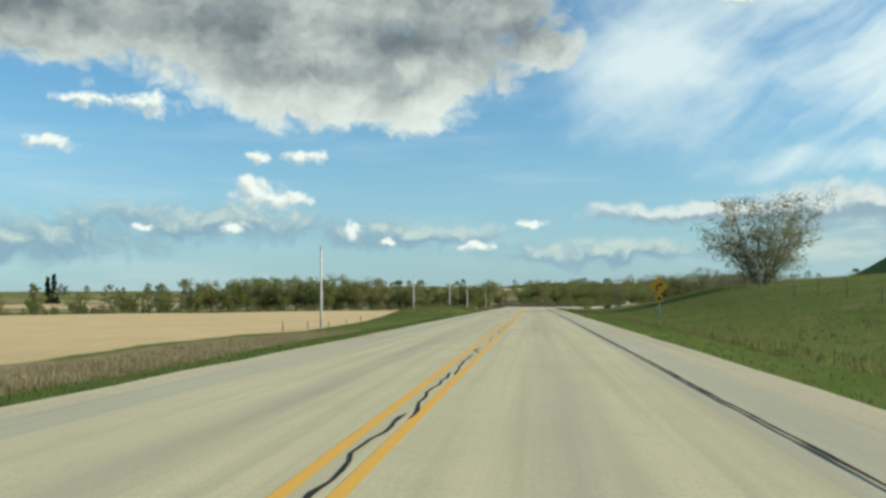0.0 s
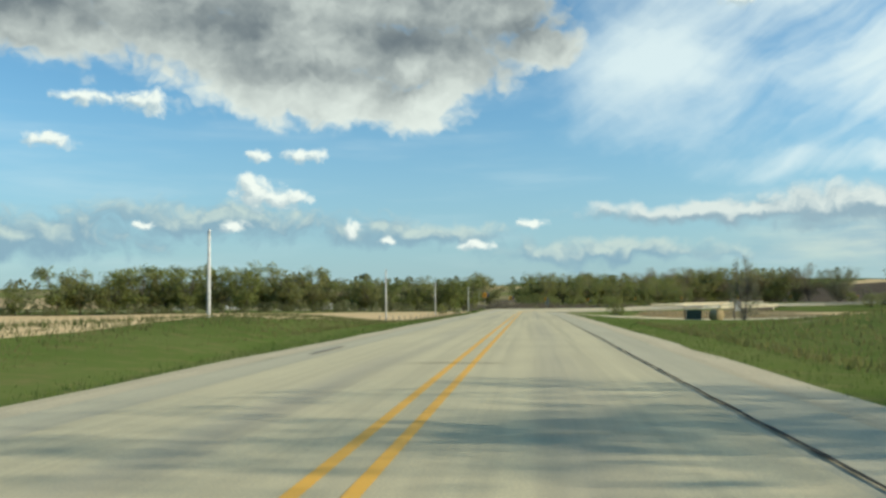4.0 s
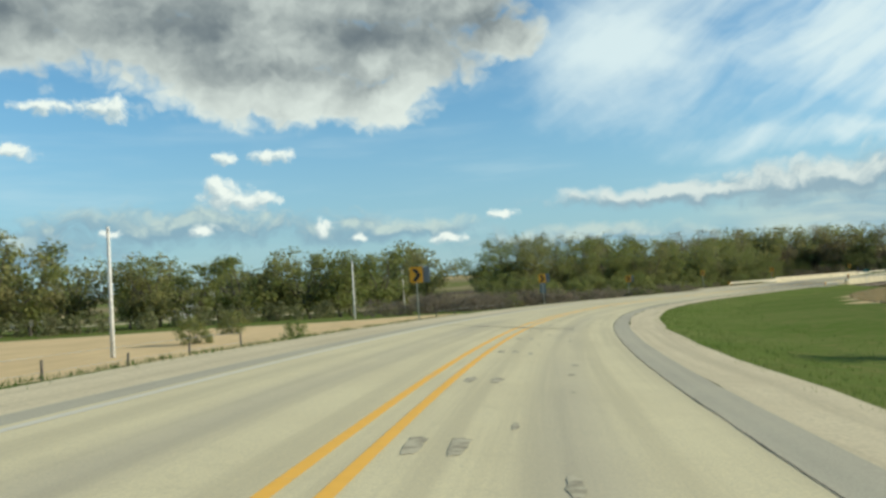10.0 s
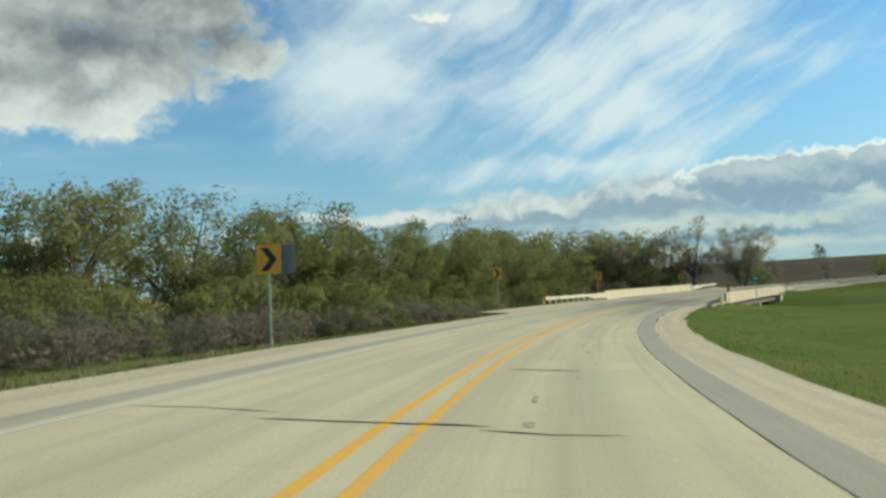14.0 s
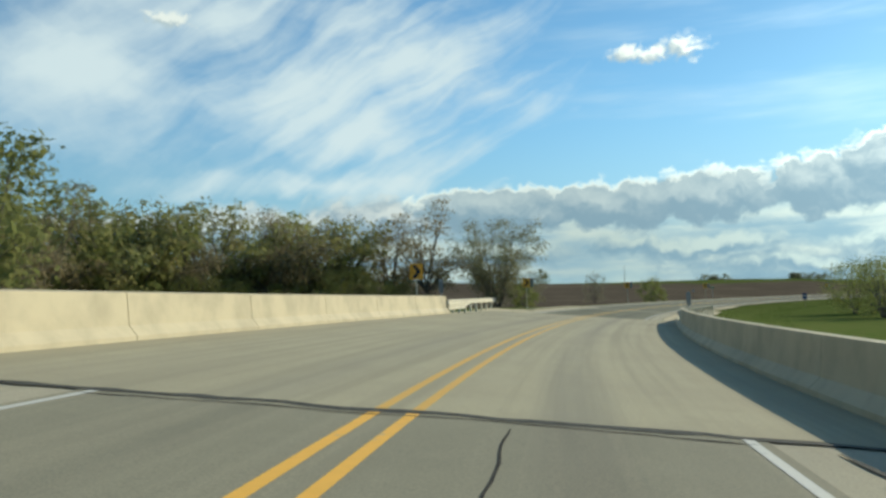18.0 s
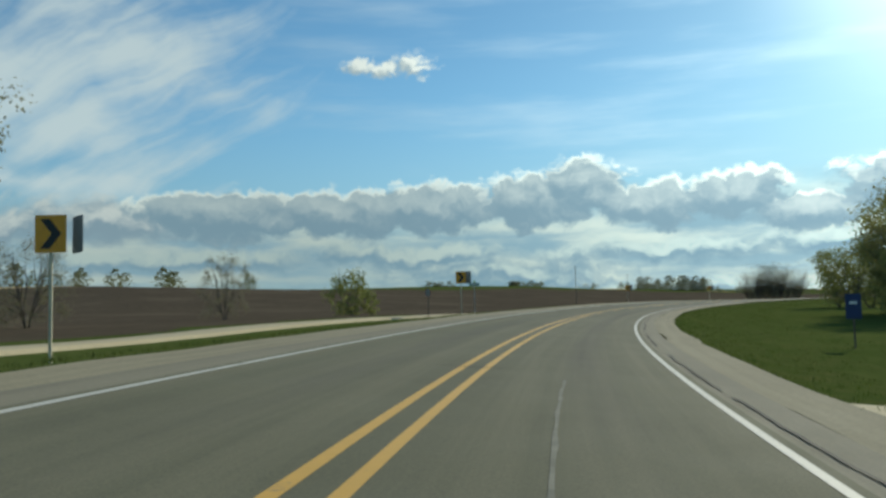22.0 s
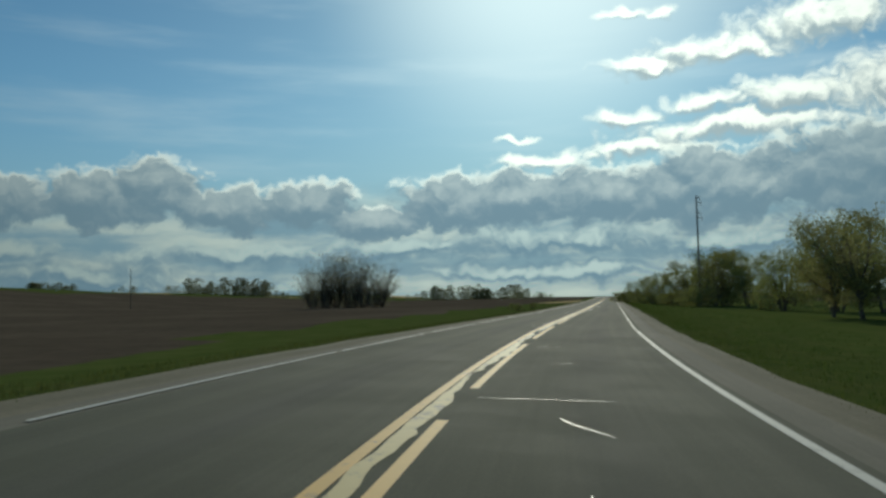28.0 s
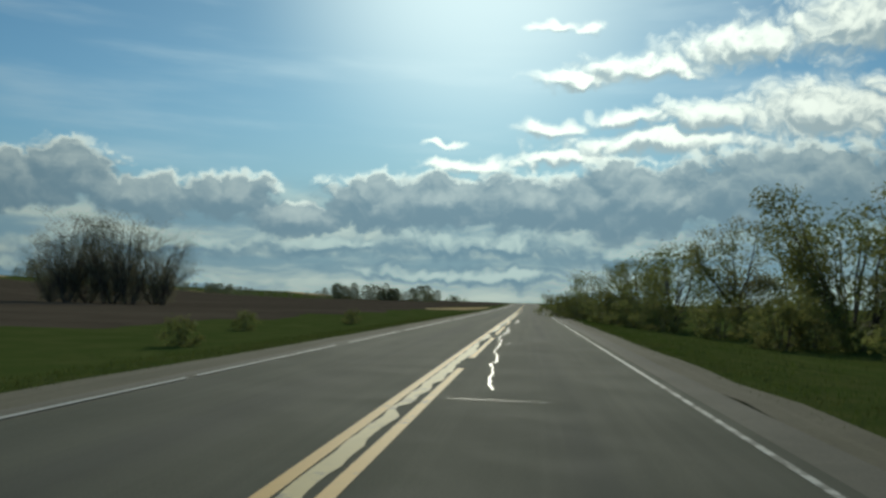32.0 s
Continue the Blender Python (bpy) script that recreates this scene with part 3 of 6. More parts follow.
def sheet(name, verts, faces, mat, parent=None, label="", smooth=True):
    me = bpy.data.meshes.new(name)
    me.from_pydata(verts, [], faces)
    me.materials.append(mat)
    if smooth:
        me.shade_smooth()
    ob = new(name, me)
    if parent:
        ob.parent = parent
    return tagged(ob, label)


def box(bm, x0, x1, y0, y1, z0, z1, m=None):
    vs = [bm.verts.new((x, y, z)) for x in (x0, x1) for y in (y0, y1) for z in (z0, z1)]
    for f in ((0, 1, 3, 2), (4, 6, 7, 5), (0, 4, 5, 1), (2, 3, 7, 6), (0, 2, 6, 4), (1, 5, 7, 3)):
        bm.faces.new([vs[i] for i in f])
    if m is not None:
        bmesh.ops.transform(bm, matrix=m, verts=vs)
    return vs


def rod(bm, a, b, r0, r1, sides=8):
    """A tapered round bar from a to b."""
    a, b = Vector(a), Vector(b)
    q = (b - a).to_track_quat("Z", "Y").to_matrix()
    rings = []
    for c, r in ((a, r0), (b, r1)):
        rings.append([bm.verts.new(c + q @ Vector((r * math.cos(6.2832 * k / sides), r * math.sin(6.2832 * k / sides), 0))) for k in range(sides)])
    for k in range(sides):
        j = (k + 1) % sides
        bm.faces.new((rings[0][k], rings[0][j], rings[1][j], rings[1][k]))
    bm.faces.new(rings[1])
    bm.faces.new(rings[0][::-1])


def plate(bm, outline, y0, y1):
    """A flat plate in the x-z plane, from y0 to y1."""
    f = [bm.verts.new((x, y0, z)) for x, z in outline]
    b = [bm.verts.new((x, y1, z)) for x, z in outline]
    bm.faces.new(f)
    bm.faces.new(b[::-1])
    for k in range(len(f)):
        j = (k + 1) % len(f)
        bm.faces.new((f[j], f[k], b[k], b[j]))


def ribbon(name, s0, s1, d0, d1, up, mat, parent=None, label="", gap=4.0, wobble=0.0):
    """A strip along the road between two offsets."""
    count = max(2, int((s1 - s0) / gap) + 1)
    vs, fs = [], []
    for k in range(count):
        s = s0 + (s1 - s0) * k / (count - 1)
        w = wobble * noise.noise((s * .35, d0, 3.1))
        for j in range(3):
            vs.append(road(s, d0 + (d1 - d0) * j / 2 + w, up))
    for k in range(count - 1):
        for j in range(2):
            a = k * 3 + j
            fs.append((a, a + 1, a + 4, a + 3))
    ob = sheet(name, vs, fs, mat, parent, label)
    uv = ob.data.uv_layers.new(name="st")
    flat = []
    for lp in ob.data.loops:
        k, j = divmod(lp.vertex_index, 3)
        flat += (s0 + (s1 - s0) * k / (count - 1), d0 + (d1 - d0) * j / 2)
    uv.data.foreach_set("uv", flat)
    return ob


# ================= the land =================
def build_ground():
    near_x, near_y = np.arange(-150, 760.1, 5.0), np.arange(-130, 640.1, 5.0)
    out = np.array([30, 80, 160, 280, 450, 700, 1100, 1700, 2600, 3900.])
    xs = np.concatenate([near_x[0] - out[::-1], near_x, near_x[-1] + out])
    ys = np.concatenate([near_y[0] - out[::-1], near_y, near_y[-1] + out])
    # finer steps far out, so that the hills keep their shape
    xs = np.unique(np.concatenate([xs, np.arange(-900, -150, 30), np.arange(790, 1700, 30)]))
    ys = np.unique(np.concatenate([ys, np.arange(-700, -130, 40), np.arange(670, 1500, 30)]))
    gx, gy = np.meshgrid(xs, ys)
    z, cover = terrain(gx.ravel(), gy.ravel())
    nx, ny = len(xs), len(ys)
    verts = np.stack([gx.ravel(), gy.ravel(), z], 1)
    i = (np.arange(ny - 1)[:, None] * nx + np.arange(nx - 1)[None]).ravel()
    faces = np.stack([i, i + 1, i + nx + 1, i + nx], 1)
    me = bpy.data.meshes.new("ground")
    me.from_pydata(verts.tolist(), [], faces.tolist())
    col = me.color_attributes.new("cover", "FLOAT_COLOR", "POINT")
    col.data.foreach_set("color", np.concatenate([cover, np.ones((len(cover), 1))], 1).astype(np.float32).ravel())
    me.materials.append(M_GROUND)
    me.shade_smooth()
    tagged(new("ground", me), "rolling farmland of spring grass, stubble and ploughed soil", "ground", kind="structure")


build_ground()


def verge(name, side, s0, s1, inner, label):
    """Grass from the shoulder's edge down to the land."""
    vs, fs = [], []
    offs = [inner, inner + .35, inner + 1.0, inner + 2.2, inner + 3.6, inner + 5.0, inner + 6.6]
    count = int((s1 - s0) / 3) + 1
    for k in range(count):
        s = s0 + (s1 - s0) * k / (count - 1)
        pts = [road(s, side * (o + (.22 * noise.noise((s * .31, o, side * 5.)) if j else 0)), 0) for j, o in enumerate(offs)]
        z, _ = terrain([p.x for p in pts], [p.y for p in pts])
        for j, p in enumerate(pts):
            top = p.z - .075 - .03 * j + .05 * noise.noise((p.x * .8, p.y * .8, 2))
            w = [0, .08, .3, .62, 1, 1, 1][j]
            p.z = top * (1 - w) + (z[j] + (.06 if j < 6 else -.12)) * w
            vs.append(p)
    m = len(offs)
    for k in range(count - 1):
        for j in range(m - 1):
            a = k * m + j
            q = (a, a + 1, a + m + 1, a + m)
            fs.append(q if side > 0 else q[::-1])
    return tagged(sheet(name, vs, fs, M_VERGE), label, "verge", kind="structure")


def verge_material():
    m, n, bsdf = material("verge_grass", 1.0)
    bsdf.inputs["Specular IOR Level"].default_value = 0.0
    p = where(n)
    c = n.mix(n.ramp(n.noise(p, .12, 6.0, .6), .35, .68), (.110, .155, .036), (.155, .180, .055))
    c = n.mix(n.ramp(n.noise(p, 1.1, 7.0, .7), .46, .74, 0, .6), c, (.21, .19, .08))
    # same darkening to the east: shade of grass seen sunward, in the colour
    east = n.ramp(n.add("ShaderNodeSeparateXYZ", i0=p).outputs[0], 130, 230)
    c = n.mix(east, c, n.mix(n.ramp(n.noise(p, .9, 7.0, .7), .35, .72), (.078, .106, .028), (.118, .128, .042)))
    n.put(bsdf.inputs["Base Color"], c)
    bump(n, bsdf, n.noise(p, 5.0, 8.0, .7), .9, .1)
    return m


M_VERGE = verge_material()
SPLIT = 426.5
DECK_END = 493.0
for nm, sd_, a, b, inner in (("verge_left_1", -1, -110, DECK_A - 3, 5.6), ("verge_left_2", -1, DECK_END, 706, 5.6), ("verge_left_3", -1, 700, 1300, 5.1),
                             ("verge_right_1", 1, -110, DECK_A - 3, 5.4), ("verge_right_2", 1, DECK_END, 706, 5.4), ("verge_right_3", 1, 700, 1300, 4.8)):
    verge(nm, sd_, a, b, inner, "grassy roadside verge with dry patches")


# ================= the road =================
def carriageway(name, s0, s1, mat, label, d0=-3.75, d1=3.75):
    ob = ribbon(name, s0, s1, d0, d1, 0.0, mat, None, label, gap=2.0)
    return tagged(ob, label, "road", kind="structure")


road_1 = carriageway("road_1", -110, SPLIT, M_CONCRETE, "pale worn concrete two-lane highway with tar-sealed cracks", d1=3.54)
road_2 = carriageway("road_2", SPLIT, DECK_A, M_ASPHALT_PALE, "grey asphalt approach before the bridge")
road_3 = carriageway("road_3", DECK_END, 1400, M_ASPHALT, "dark grey asphalt two-lane highway")
for rd, a, b, w, out, mat_, edge_ in ((road_1, -110, 205, 4.75, 5.6, M_SHOULDER_PALE, M_GRAVEL), (road_1, 205, SPLIT, 4.25, 5.9, M_FILLET, M_GRAVEL), (road_2, SPLIT, DECK_A, 4.9, 5.6, M_SHOULDER, M_GRAVEL),
                                      (road_3, DECK_END, 522, 4.6, 5.6, M_SHOULDER, M_GRAVEL), (road_3, 522, 700, 4.5, 5.7, M_SHOULDER_MID, M_GRAVEL_MID), (road_3, 700, 1400, 4.3, 5.1, M_SHOULDER_DARK, M_GRAVEL_DARK)):
    ribbon("shoulder", a, b, 3.54 if rd is road_1 else 3.75, w, -.012, mat_, rd, "grey paved shoulder", gap=3)
    ribbon("shoulder", a, b, -w, -3.75, -.012, mat_, rd, "grey paved shoulder", gap=3)
    ribbon("gravel_edge", a, b, w, out, -.035, edge_, rd, "gravel shoulder edge", gap=3, wobble=.2)
    ribbon("gravel_edge", a, b, -out - (.2 if a == 700 else 0), -w, -.035, edge_, rd, "gravel shoulder edge", gap=3, wobble=.2)


def lines(rd, a, b, yellow, white, edge=3.5):
    for d in (-.355, .055):
        ribbon("yellow_line", a, b, d, d + .13, .005, yellow, rd, "yellow centre line", gap=2.0)
    if edge:
        ribbon("edge_line", a, b, edge, edge + .12, .005, white, rd, "white edge line", gap=2.0)
    ribbon("edge_line", max(a, 188), b, -3.62, -3.50, .005, white, rd, "white edge line", gap=2.0)


lines(road_1, -110, SPLIT, M_YELLOW, M_WHITE_OLD, 0)
lines(road_2, SPLIT, DECK_A, M_YELLOW, M_WHITE)
ribbon("edge_line", 420.5, SPLIT, 3.50, 3.62, .010, M_WHITE, road_1, "white edge line", gap=2.0)
lines(road_3, DECK_END, 606, M_YELLOW_OLD, M_WHITE)
ribbon("yellow_line", 606, 1400, -.355, -.225, .005, M_YELLOW_OLD, road_3, "yellow centre line", gap=2.0)
for k_ in range(30):
    a_ = 609 + k_ * 12.0 if k_ < 8 else 700 + (k_ - 8) * 14.0
    ribbon("yellow_dash", a_, a_ + (3.2 if k_ < 8 else 11.0), .055, .185, .005, M_YELLOW_OLD, road_3, "dashed yellow line", gap=1.5)
ribbon("edge_line", 606, 762, 3.50, 3.62, .005, M_WHITE, road_3, "white edge line", gap=2.0)
ribbon("edge_line", 762, 1400, 3.50, 3.58, .005, M_WHITE_GONE, road_3, "broken remains of a white edge line", gap=2.0)
for k_ in range(60):
    a_ = 606 + k_ * 11.0
    ribbon("edge_line", a_, a_ + (9.4 if k_ % 3 else 10.6), -(3.62 if a_ < 660 else 3.93), -(3.50 if a_ < 660 else 3.84), .005, M_WHITE, road_3, "white edge line", gap=2.0)


def crack(rd, pts, width, mat, name="crack", up=.006, wander=1.0):
    """A wandering crack or tar seam through stations and offsets."""
    line = []
    for (s0, d0), (s1, d1) in zip(pts[:-1], pts[1:]):
        k = max(2, int(math.hypot(s1 - s0, d1 - d0) / .35))
        line += [(s0 + (s1 - s0) * i / k, d0 + (d1 - d0) * i / k) for i in range(k)]
    line.append(pts[-1])
    vs, fs = [], []
    flat = abs(pts[-1][0] - pts[0][0]) < abs(pts[-1][1] - pts[0][1])
    for i, (s, d) in enumerate(line):
        w = width * (.55 + .9 * abs(noise.noise((s * 1.7, d * 1.7, 7)))) * (.25 if i in (0, len(line) - 1) else 1)
        j = .10 * wander * noise.noise((s * .9, d * .9, 1)) + .04 * wander * noise.noise((s * 4, d * 4, 2))
        for side in (-1, 1):
            vs.append(road(s + (side * w + j if flat else 0), d + (0 if flat else side * w + j), up))
        if i:
            a = 2 * i
            q = (a - 2, a - 1, a + 1, a)
            fs.append(q)
    ob = sheet(name, vs, fs, mat, rd)
    return ob


def patch(rd, s, d, ls, ld, mat, name="tar_patch"):
    """A ragged dark patch on the road."""
    vs = [road(s, d, .006)]
    for k in range(14):
        a = 6.2832 * k / 14
        r = 1 + .35 * noise.noise((s + math.cos(a) * 2, d + math.sin(a) * 2, 5))
        sq = max(abs(math.cos(a)), abs(math.sin(a))) ** -.6
        vs.append(road(s + math.cos(a) * ls * r * sq, d + math.sin(a) * ld * r * sq, .005))
    return sheet(name, vs, [(0, 1 + (k + 1) % 14, 1 + k) for k in range(14)], mat, rd)


def road_wear():
    r = random.Random(5)
    # seam between the slab and the right shoulder
    for k in range(-4, 21):
        a = k * 20.0
        crack(road_1, [(q, float(np.interp(q, [60, 150], [3.85, 3.54])) + r.uniform(-.02, .02)) for q in (a, a + 10, min(a + 20, SPLIT))], .034 if a < 200 else .012, M_CRACK, "shoulder_seam", .006, .25)
    # broken tar along the centre joint
    for a, b in ((3, 9.5), (9, 15), (14.5, 20), (20.5, 23), (26, 31), (33, 36.5), (40, 42)):
        crack(road_1, [(a, .06), ((a + b) / 2, -.10 + r.uniform(-.03, .03)), (b, -.07)], .032 if a < 22 else .016, M_CRACK, wander=.9)
    # tarred cross cracks: station, from, to, half width
    for s, d0, d1, w in ((30.5, -6.0, -2.7, .06), (37.5, .4, 3.4, .07), (45.9, -1.3, .9, .06), (34.3, -1.35, .3, .02), (66.0, -.8, .7, .13), (66.2, -5.6, -3.2, .10), (81.8, -5.0, -.45, .11), (81.7, -.5, .9, .16),
                         (81.6, .8, 1.8, .03), (169.8, 2.5, 3.1, .05), (159.1, -4.6, -3.3, .09), (96.0, -3.9, -2.2, .16), (92.3, -4.6, -3.2, .13), (92.0, .4, 1.6, .05), (99.0, .4, 2.4, .05), (113, -1.4, .8, .06), (205.2, -.8, -.05, .15), (211.7, -.85, .7, .06), (204.0, 2.2, 3.2, .17), (204.3, 3.1, 3.9, .05), (179.6, 2.3, 2.95, .12), (188, 1.6, 3.3, .03), (230.5, -.15, 1.15, .13), (236.9, .1, .95, .09),
                         (243, .0, .8, .05), (276.5, -2.4, 2.0, .20), (276.9, -3.6, -2.2, .06), (306.7, -.05, .35, .16), (319.5, -.3, .9, .10), (324.6, -.4, 1.5, .05), (349.4, -1.7, .8, .06), (349.2, .7, 2.2, .03),
                         (349.9, -3.5, -1.6, .025), (356.6, .45, 1.8, .07), (372, -.3, .7, .05), (388, .1, .6, .10), (396, -1.2, .6, .03)):
        crack(road_1, [(s, d0), (s + r.uniform(-.15, .15), (d0 + d1) / 2), (s + r.uniform(-.1, .1), d1)], w, M_CRACK if w < .09 else M_PATCH, "cross_crack")
    for s in range(12, 415, 23):
        d0 = r.uniform(-3.3, 1.2)
        crack(road_1, [(s, d0), (s + r.uniform(-.25, .25), d0 + 1), (s + r.uniform(-.3, .3), d0 + r.uniform(1.4, 2.2))], r.uniform(.010, .022), M_STAIN)
    # paired square cores and drips down the lane
    for k in range(16):
        s = 155.2 + k * 3.1
        for d in (.36, .74):
            patch(road_1, s + r.uniform(-.1, .1), d + r.uniform(-.03, .03), .34, .075, M_STAIN_DARK if k > 1 else M_STAIN)
    for k in range(17):
        s = 204.3 + k * 5.8 + r.uniform(-.5, .5)
        for d in (.42, .80):
            patch(road_1, s, d + r.uniform(-.04, .04), .42, .09, M_STAIN_DARK if k < 6 else M_STAIN)
    for k in range(13):
        patch(road_1, 33 + k * 2.6 + r.uniform(-.3, .3), 1.0 + k * .055 + r.uniform(-.06, .06), r.uniform(.25, .45), .055, M_STAIN)
    for k in range(44):
        patch(road_1, 150 + k * 1.05 + r.uniform(-.4, .4), 1.82 + r.uniform(-.06, .06), r.uniform(.12, .4), r.uniform(.03, .055), M_STAIN_DARK if k % 3 else M_STAIN)
    for k in range(70):
        patch(road_1, 212 + k * 2.8 + r.uniform(-1, 1), r.choice((1.25, 1.82, 1.9, 2.0)) + r.uniform(-.15, .15), r.uniform(.12, .4), r.uniform(.03, .07), M_STAIN)
    for s, d, a, b in ((57, -.1, .22, .10), (179.2, .32, .14, .30), (152.3, .17, .05, .07), (118, -4.2, 1.8, .12), (162, -4.3, 1.6, .10), (181.5, 3.0, .16, .35), (276.4, .2, .35, .5), (276.5, -.6, .3, .5), (75, -4.4, 1.5, .12)):
        patch(road_1, s, d, a, b, M_STAIN_DARK)
    # broken edges and tar at the bridge approach
    for s, d0, d1, w in ((420.0, -4.0, 1.0, .05), (423.4, -5.2, -3.6, .12), (419.6, -.5, .15, .14), (424.3, -.5, .2, .14), (428.6, -.4, .15, .12), (431.5, -.3, .1, .10), (417.2, -.3, .3, .05)):
        crack(road_1 if s < SPLIT else road_2, [(s, d0), (s + r.uniform(-.12, .12), (d0 + d1) / 2), (s + r.uniform(-.1, .1), d1)], w, M_CRACK if w < .09 else M_PATCH, "cross_crack", .011)
    for a, b, w in ((428, 431, .012), (431.6, 437, .022), (437.4, 441, .014), (441.5, 445, .02)):
        crack(road_2, [(a, 1.16), ((a + b) / 2, 1.20), (b, 1.17)], w, M_CRACK, wander=.5)
    for s, d0, d1, w in ((434.5, -5.0, 2.6, .02), (439.8, -4.6, .6, .03), (437.2, -.4, .25, .09)):
        crack(road_2, [(s, d0), (s + .12, (d0 + d1) / 2), (s - .08, d1)], w, M_CRACK, "cross_crack")
    crack(road_2, [(428, 4.4), (434, 4.2), (441, 4.5), (445, 4.3)], .06, M_PATCH, wander=.4)
    # asphalt: tarred cross cracks
    for s, d0, d1, w in ((496.2, -3.0, -1.1, .022), (500.2, -.7, .0, .07), (500.3, .8, 1.3, .06), (505, .9, 1.6, .03), (539.4, -2.4, 1.2, .13), (539.6, 1.2, 2.0, .04), (561.2, -.8, .5, .05), (576, -1.5, 1.4, .02), (590, -.4, .6, .05), (604.5, -2.8, 1.6, .04),
                         (618.4, -1.9, .9, .13), (631, .1, 1.2, .04), (655, -2.6, .3, .04), (668, .3, 1.6, .06), (526, -2, 1, .02), (549, .2, 2.6, .02), (684, -.2, 1.8, .03)):
        crack(road_3, [(s, d0), (s + r.uniform(-.12, .12), (d0 + d1) / 2), (s + r.uniform(-.1, .1), d1)], w, M_CRACK, "cross_crack")
    # a smoothed trench scar along the lane, and the broken inner edge of the shoulder
    crack(road_3, [(496, 1.25), (505, 1.3), (513, 1.28), (530, 1.4), (546, 1.35), (560, 1.5)], .03, M_SCAR, "trench_scar", .005, .25)
    crack(road_3, [(495, 4.3), (505, 4.7), (512, 4.5), (523, 4.6), (534, 4.9)], .04, M_PATCH, "edge_crack", .004, .5)
    for a in range(536, 668, 12):
        crack(road_3, [(a, 3.95 + r.uniform(-.08, .08)), (a + 6, 4.0 + r.uniform(-.1, .1)), (a + r.uniform(8, 12), 3.95)], .03, M_PATCH, "edge_crack", .004, .5)
    # glossy sealed cracks
    for s, d0, d1 in ((741, .27, 2.05), (746.6, .9, 1.6), (752, .5, 1.2), (768.2, -1.3, 1.25), (793.6, -1.1, .2), (793.7, .3, 1.2), (818.6, .4, 1.7), (821.7, .1, 1.7), (824.3, .35, 1.6), (846.1, .3, 1.8), (861, .2, 1.4), (878, .3, 1.9), (897, -.2, 1.5)):
        crack(road_3, [(s, d0), (s + r.uniform(-.08, .08), (d0 + d1) / 2), (s + r.uniform(-.08, .08), d1)], .013, M_SEAL, "sealed_crack")
    crack(road_3, [(818.4, -.5), (818.5, 0), (818.4, .6)], .12, M_PATCH, "cross_crack", .012)
    for pts in ([(739.4, 1.38), (738.8, 1.6), (738.3, 1.82)], [(727, 1.35), (730, 1.55), (733, 1.4), (736, 1.6)], [(769.6, -.52), (771, -.62), (772.2, -.3), (773.6, -.35)], [(795.8, -1.02), (798, -1.2), (799.5, -1.05), (802.4, -1.27), (805, -1.2), (807, -1.4), (810, -1.43)],
                [(805.2, .74), (807.5, .85), (809, .6), (812, .7), (814.1, .48)], [(826, 1.9), (828.5, 2.35), (831, 1.9), (834, 1.85)], [(847.3, .92), (849, .75), (850.9, .66), (854, .75), (857, .5), (860.4, .56), (866, .35), (872, .5), (877, .3)], [(886, .6), (890, .75), (894, .5), (899, .6)], [(700, 1.2), (704, 1.4), (708, 1.25)]):
        crack(road_3, pts, .02, M_SEAL, "sealed_crack", wander=1.3)


M_STAIN_DARK = plain("dark_tar_stain", (.33, .295, .21), .8, vary=.45, scale=7)
M_SCAR = plain("pale_trench_scar", (.20, .195, .145), .9, vary=.3, scale=3)
M_SEAL, _n, _b = material("glossy_crack_sealant", .30)
_b.inputs["Base Color"].default_value = (.10, .10, .095, 1)
bump(_n, _b, _n.noise(where(_n), 9.0, 3.0), .12, .01)
road_wear()


def smear(s0, s1):
    """Paint dragged and worn between the two yellow lines, its glare put into the cream colour, with torn edges."""
    vs, fs = [], []
    count = int((s1 - s0) / .3)
    for k in range(count + 1):
        s = s0 + (s1 - s0) * k / count
        wide = (.17 if s > 735 else .12) + .22 * noise.noise((s * .17, 3, 1)) + .10 * noise.noise((s * 1.1, 1, 8)) + .05 * noise.noise((s * 5.1, 2, 8))
        wide = min(.50, max(.015, wide)) * min(1.0, k / 6 + .1, (count - k) / 6 + .1)
        start = -.20 + .05 * noise.noise((s * 1.3, 9, 4))
        vs += [road(s, start, .007), road(s, start + wide, .007)]
        if k:
            fs.append((2 * k - 2, 2 * k - 1, 2 * k + 1, 2 * k))
    sheet("paint_glare_smear", vs, fs, M_SMEAR_GLARE, road_3, "dragged and worn cream paint with glare painted in")


for a_, b_ in ((652, 668), (690, 722), (724, 760), (761, 812), (813, 868), (870, 940)):
    smear(a_, b_)

# concrete strips across the asphalt at both ends of the bridge
for rd, a in ((road_1, 422.6), (road_1, 424.5), (road_3, 513.4), (road_3, 515.2)):
    ribbon("approach_slab_strip", a, a + .85, -4.4, 4.4, .007, M_DECK, rd, "pale concrete strip across the asphalt", gap=.4)
    crack(rd, [(a - .06, -4.4), (a - .03, 0), (a - .06, 4.4)], .04, M_CRACK, up=.009)
crack(road_1, [(SPLIT - 1.0, -3.7), (SPLIT - .7, 0), (SPLIT - .8, 3.7)], .06, M_CRACK)


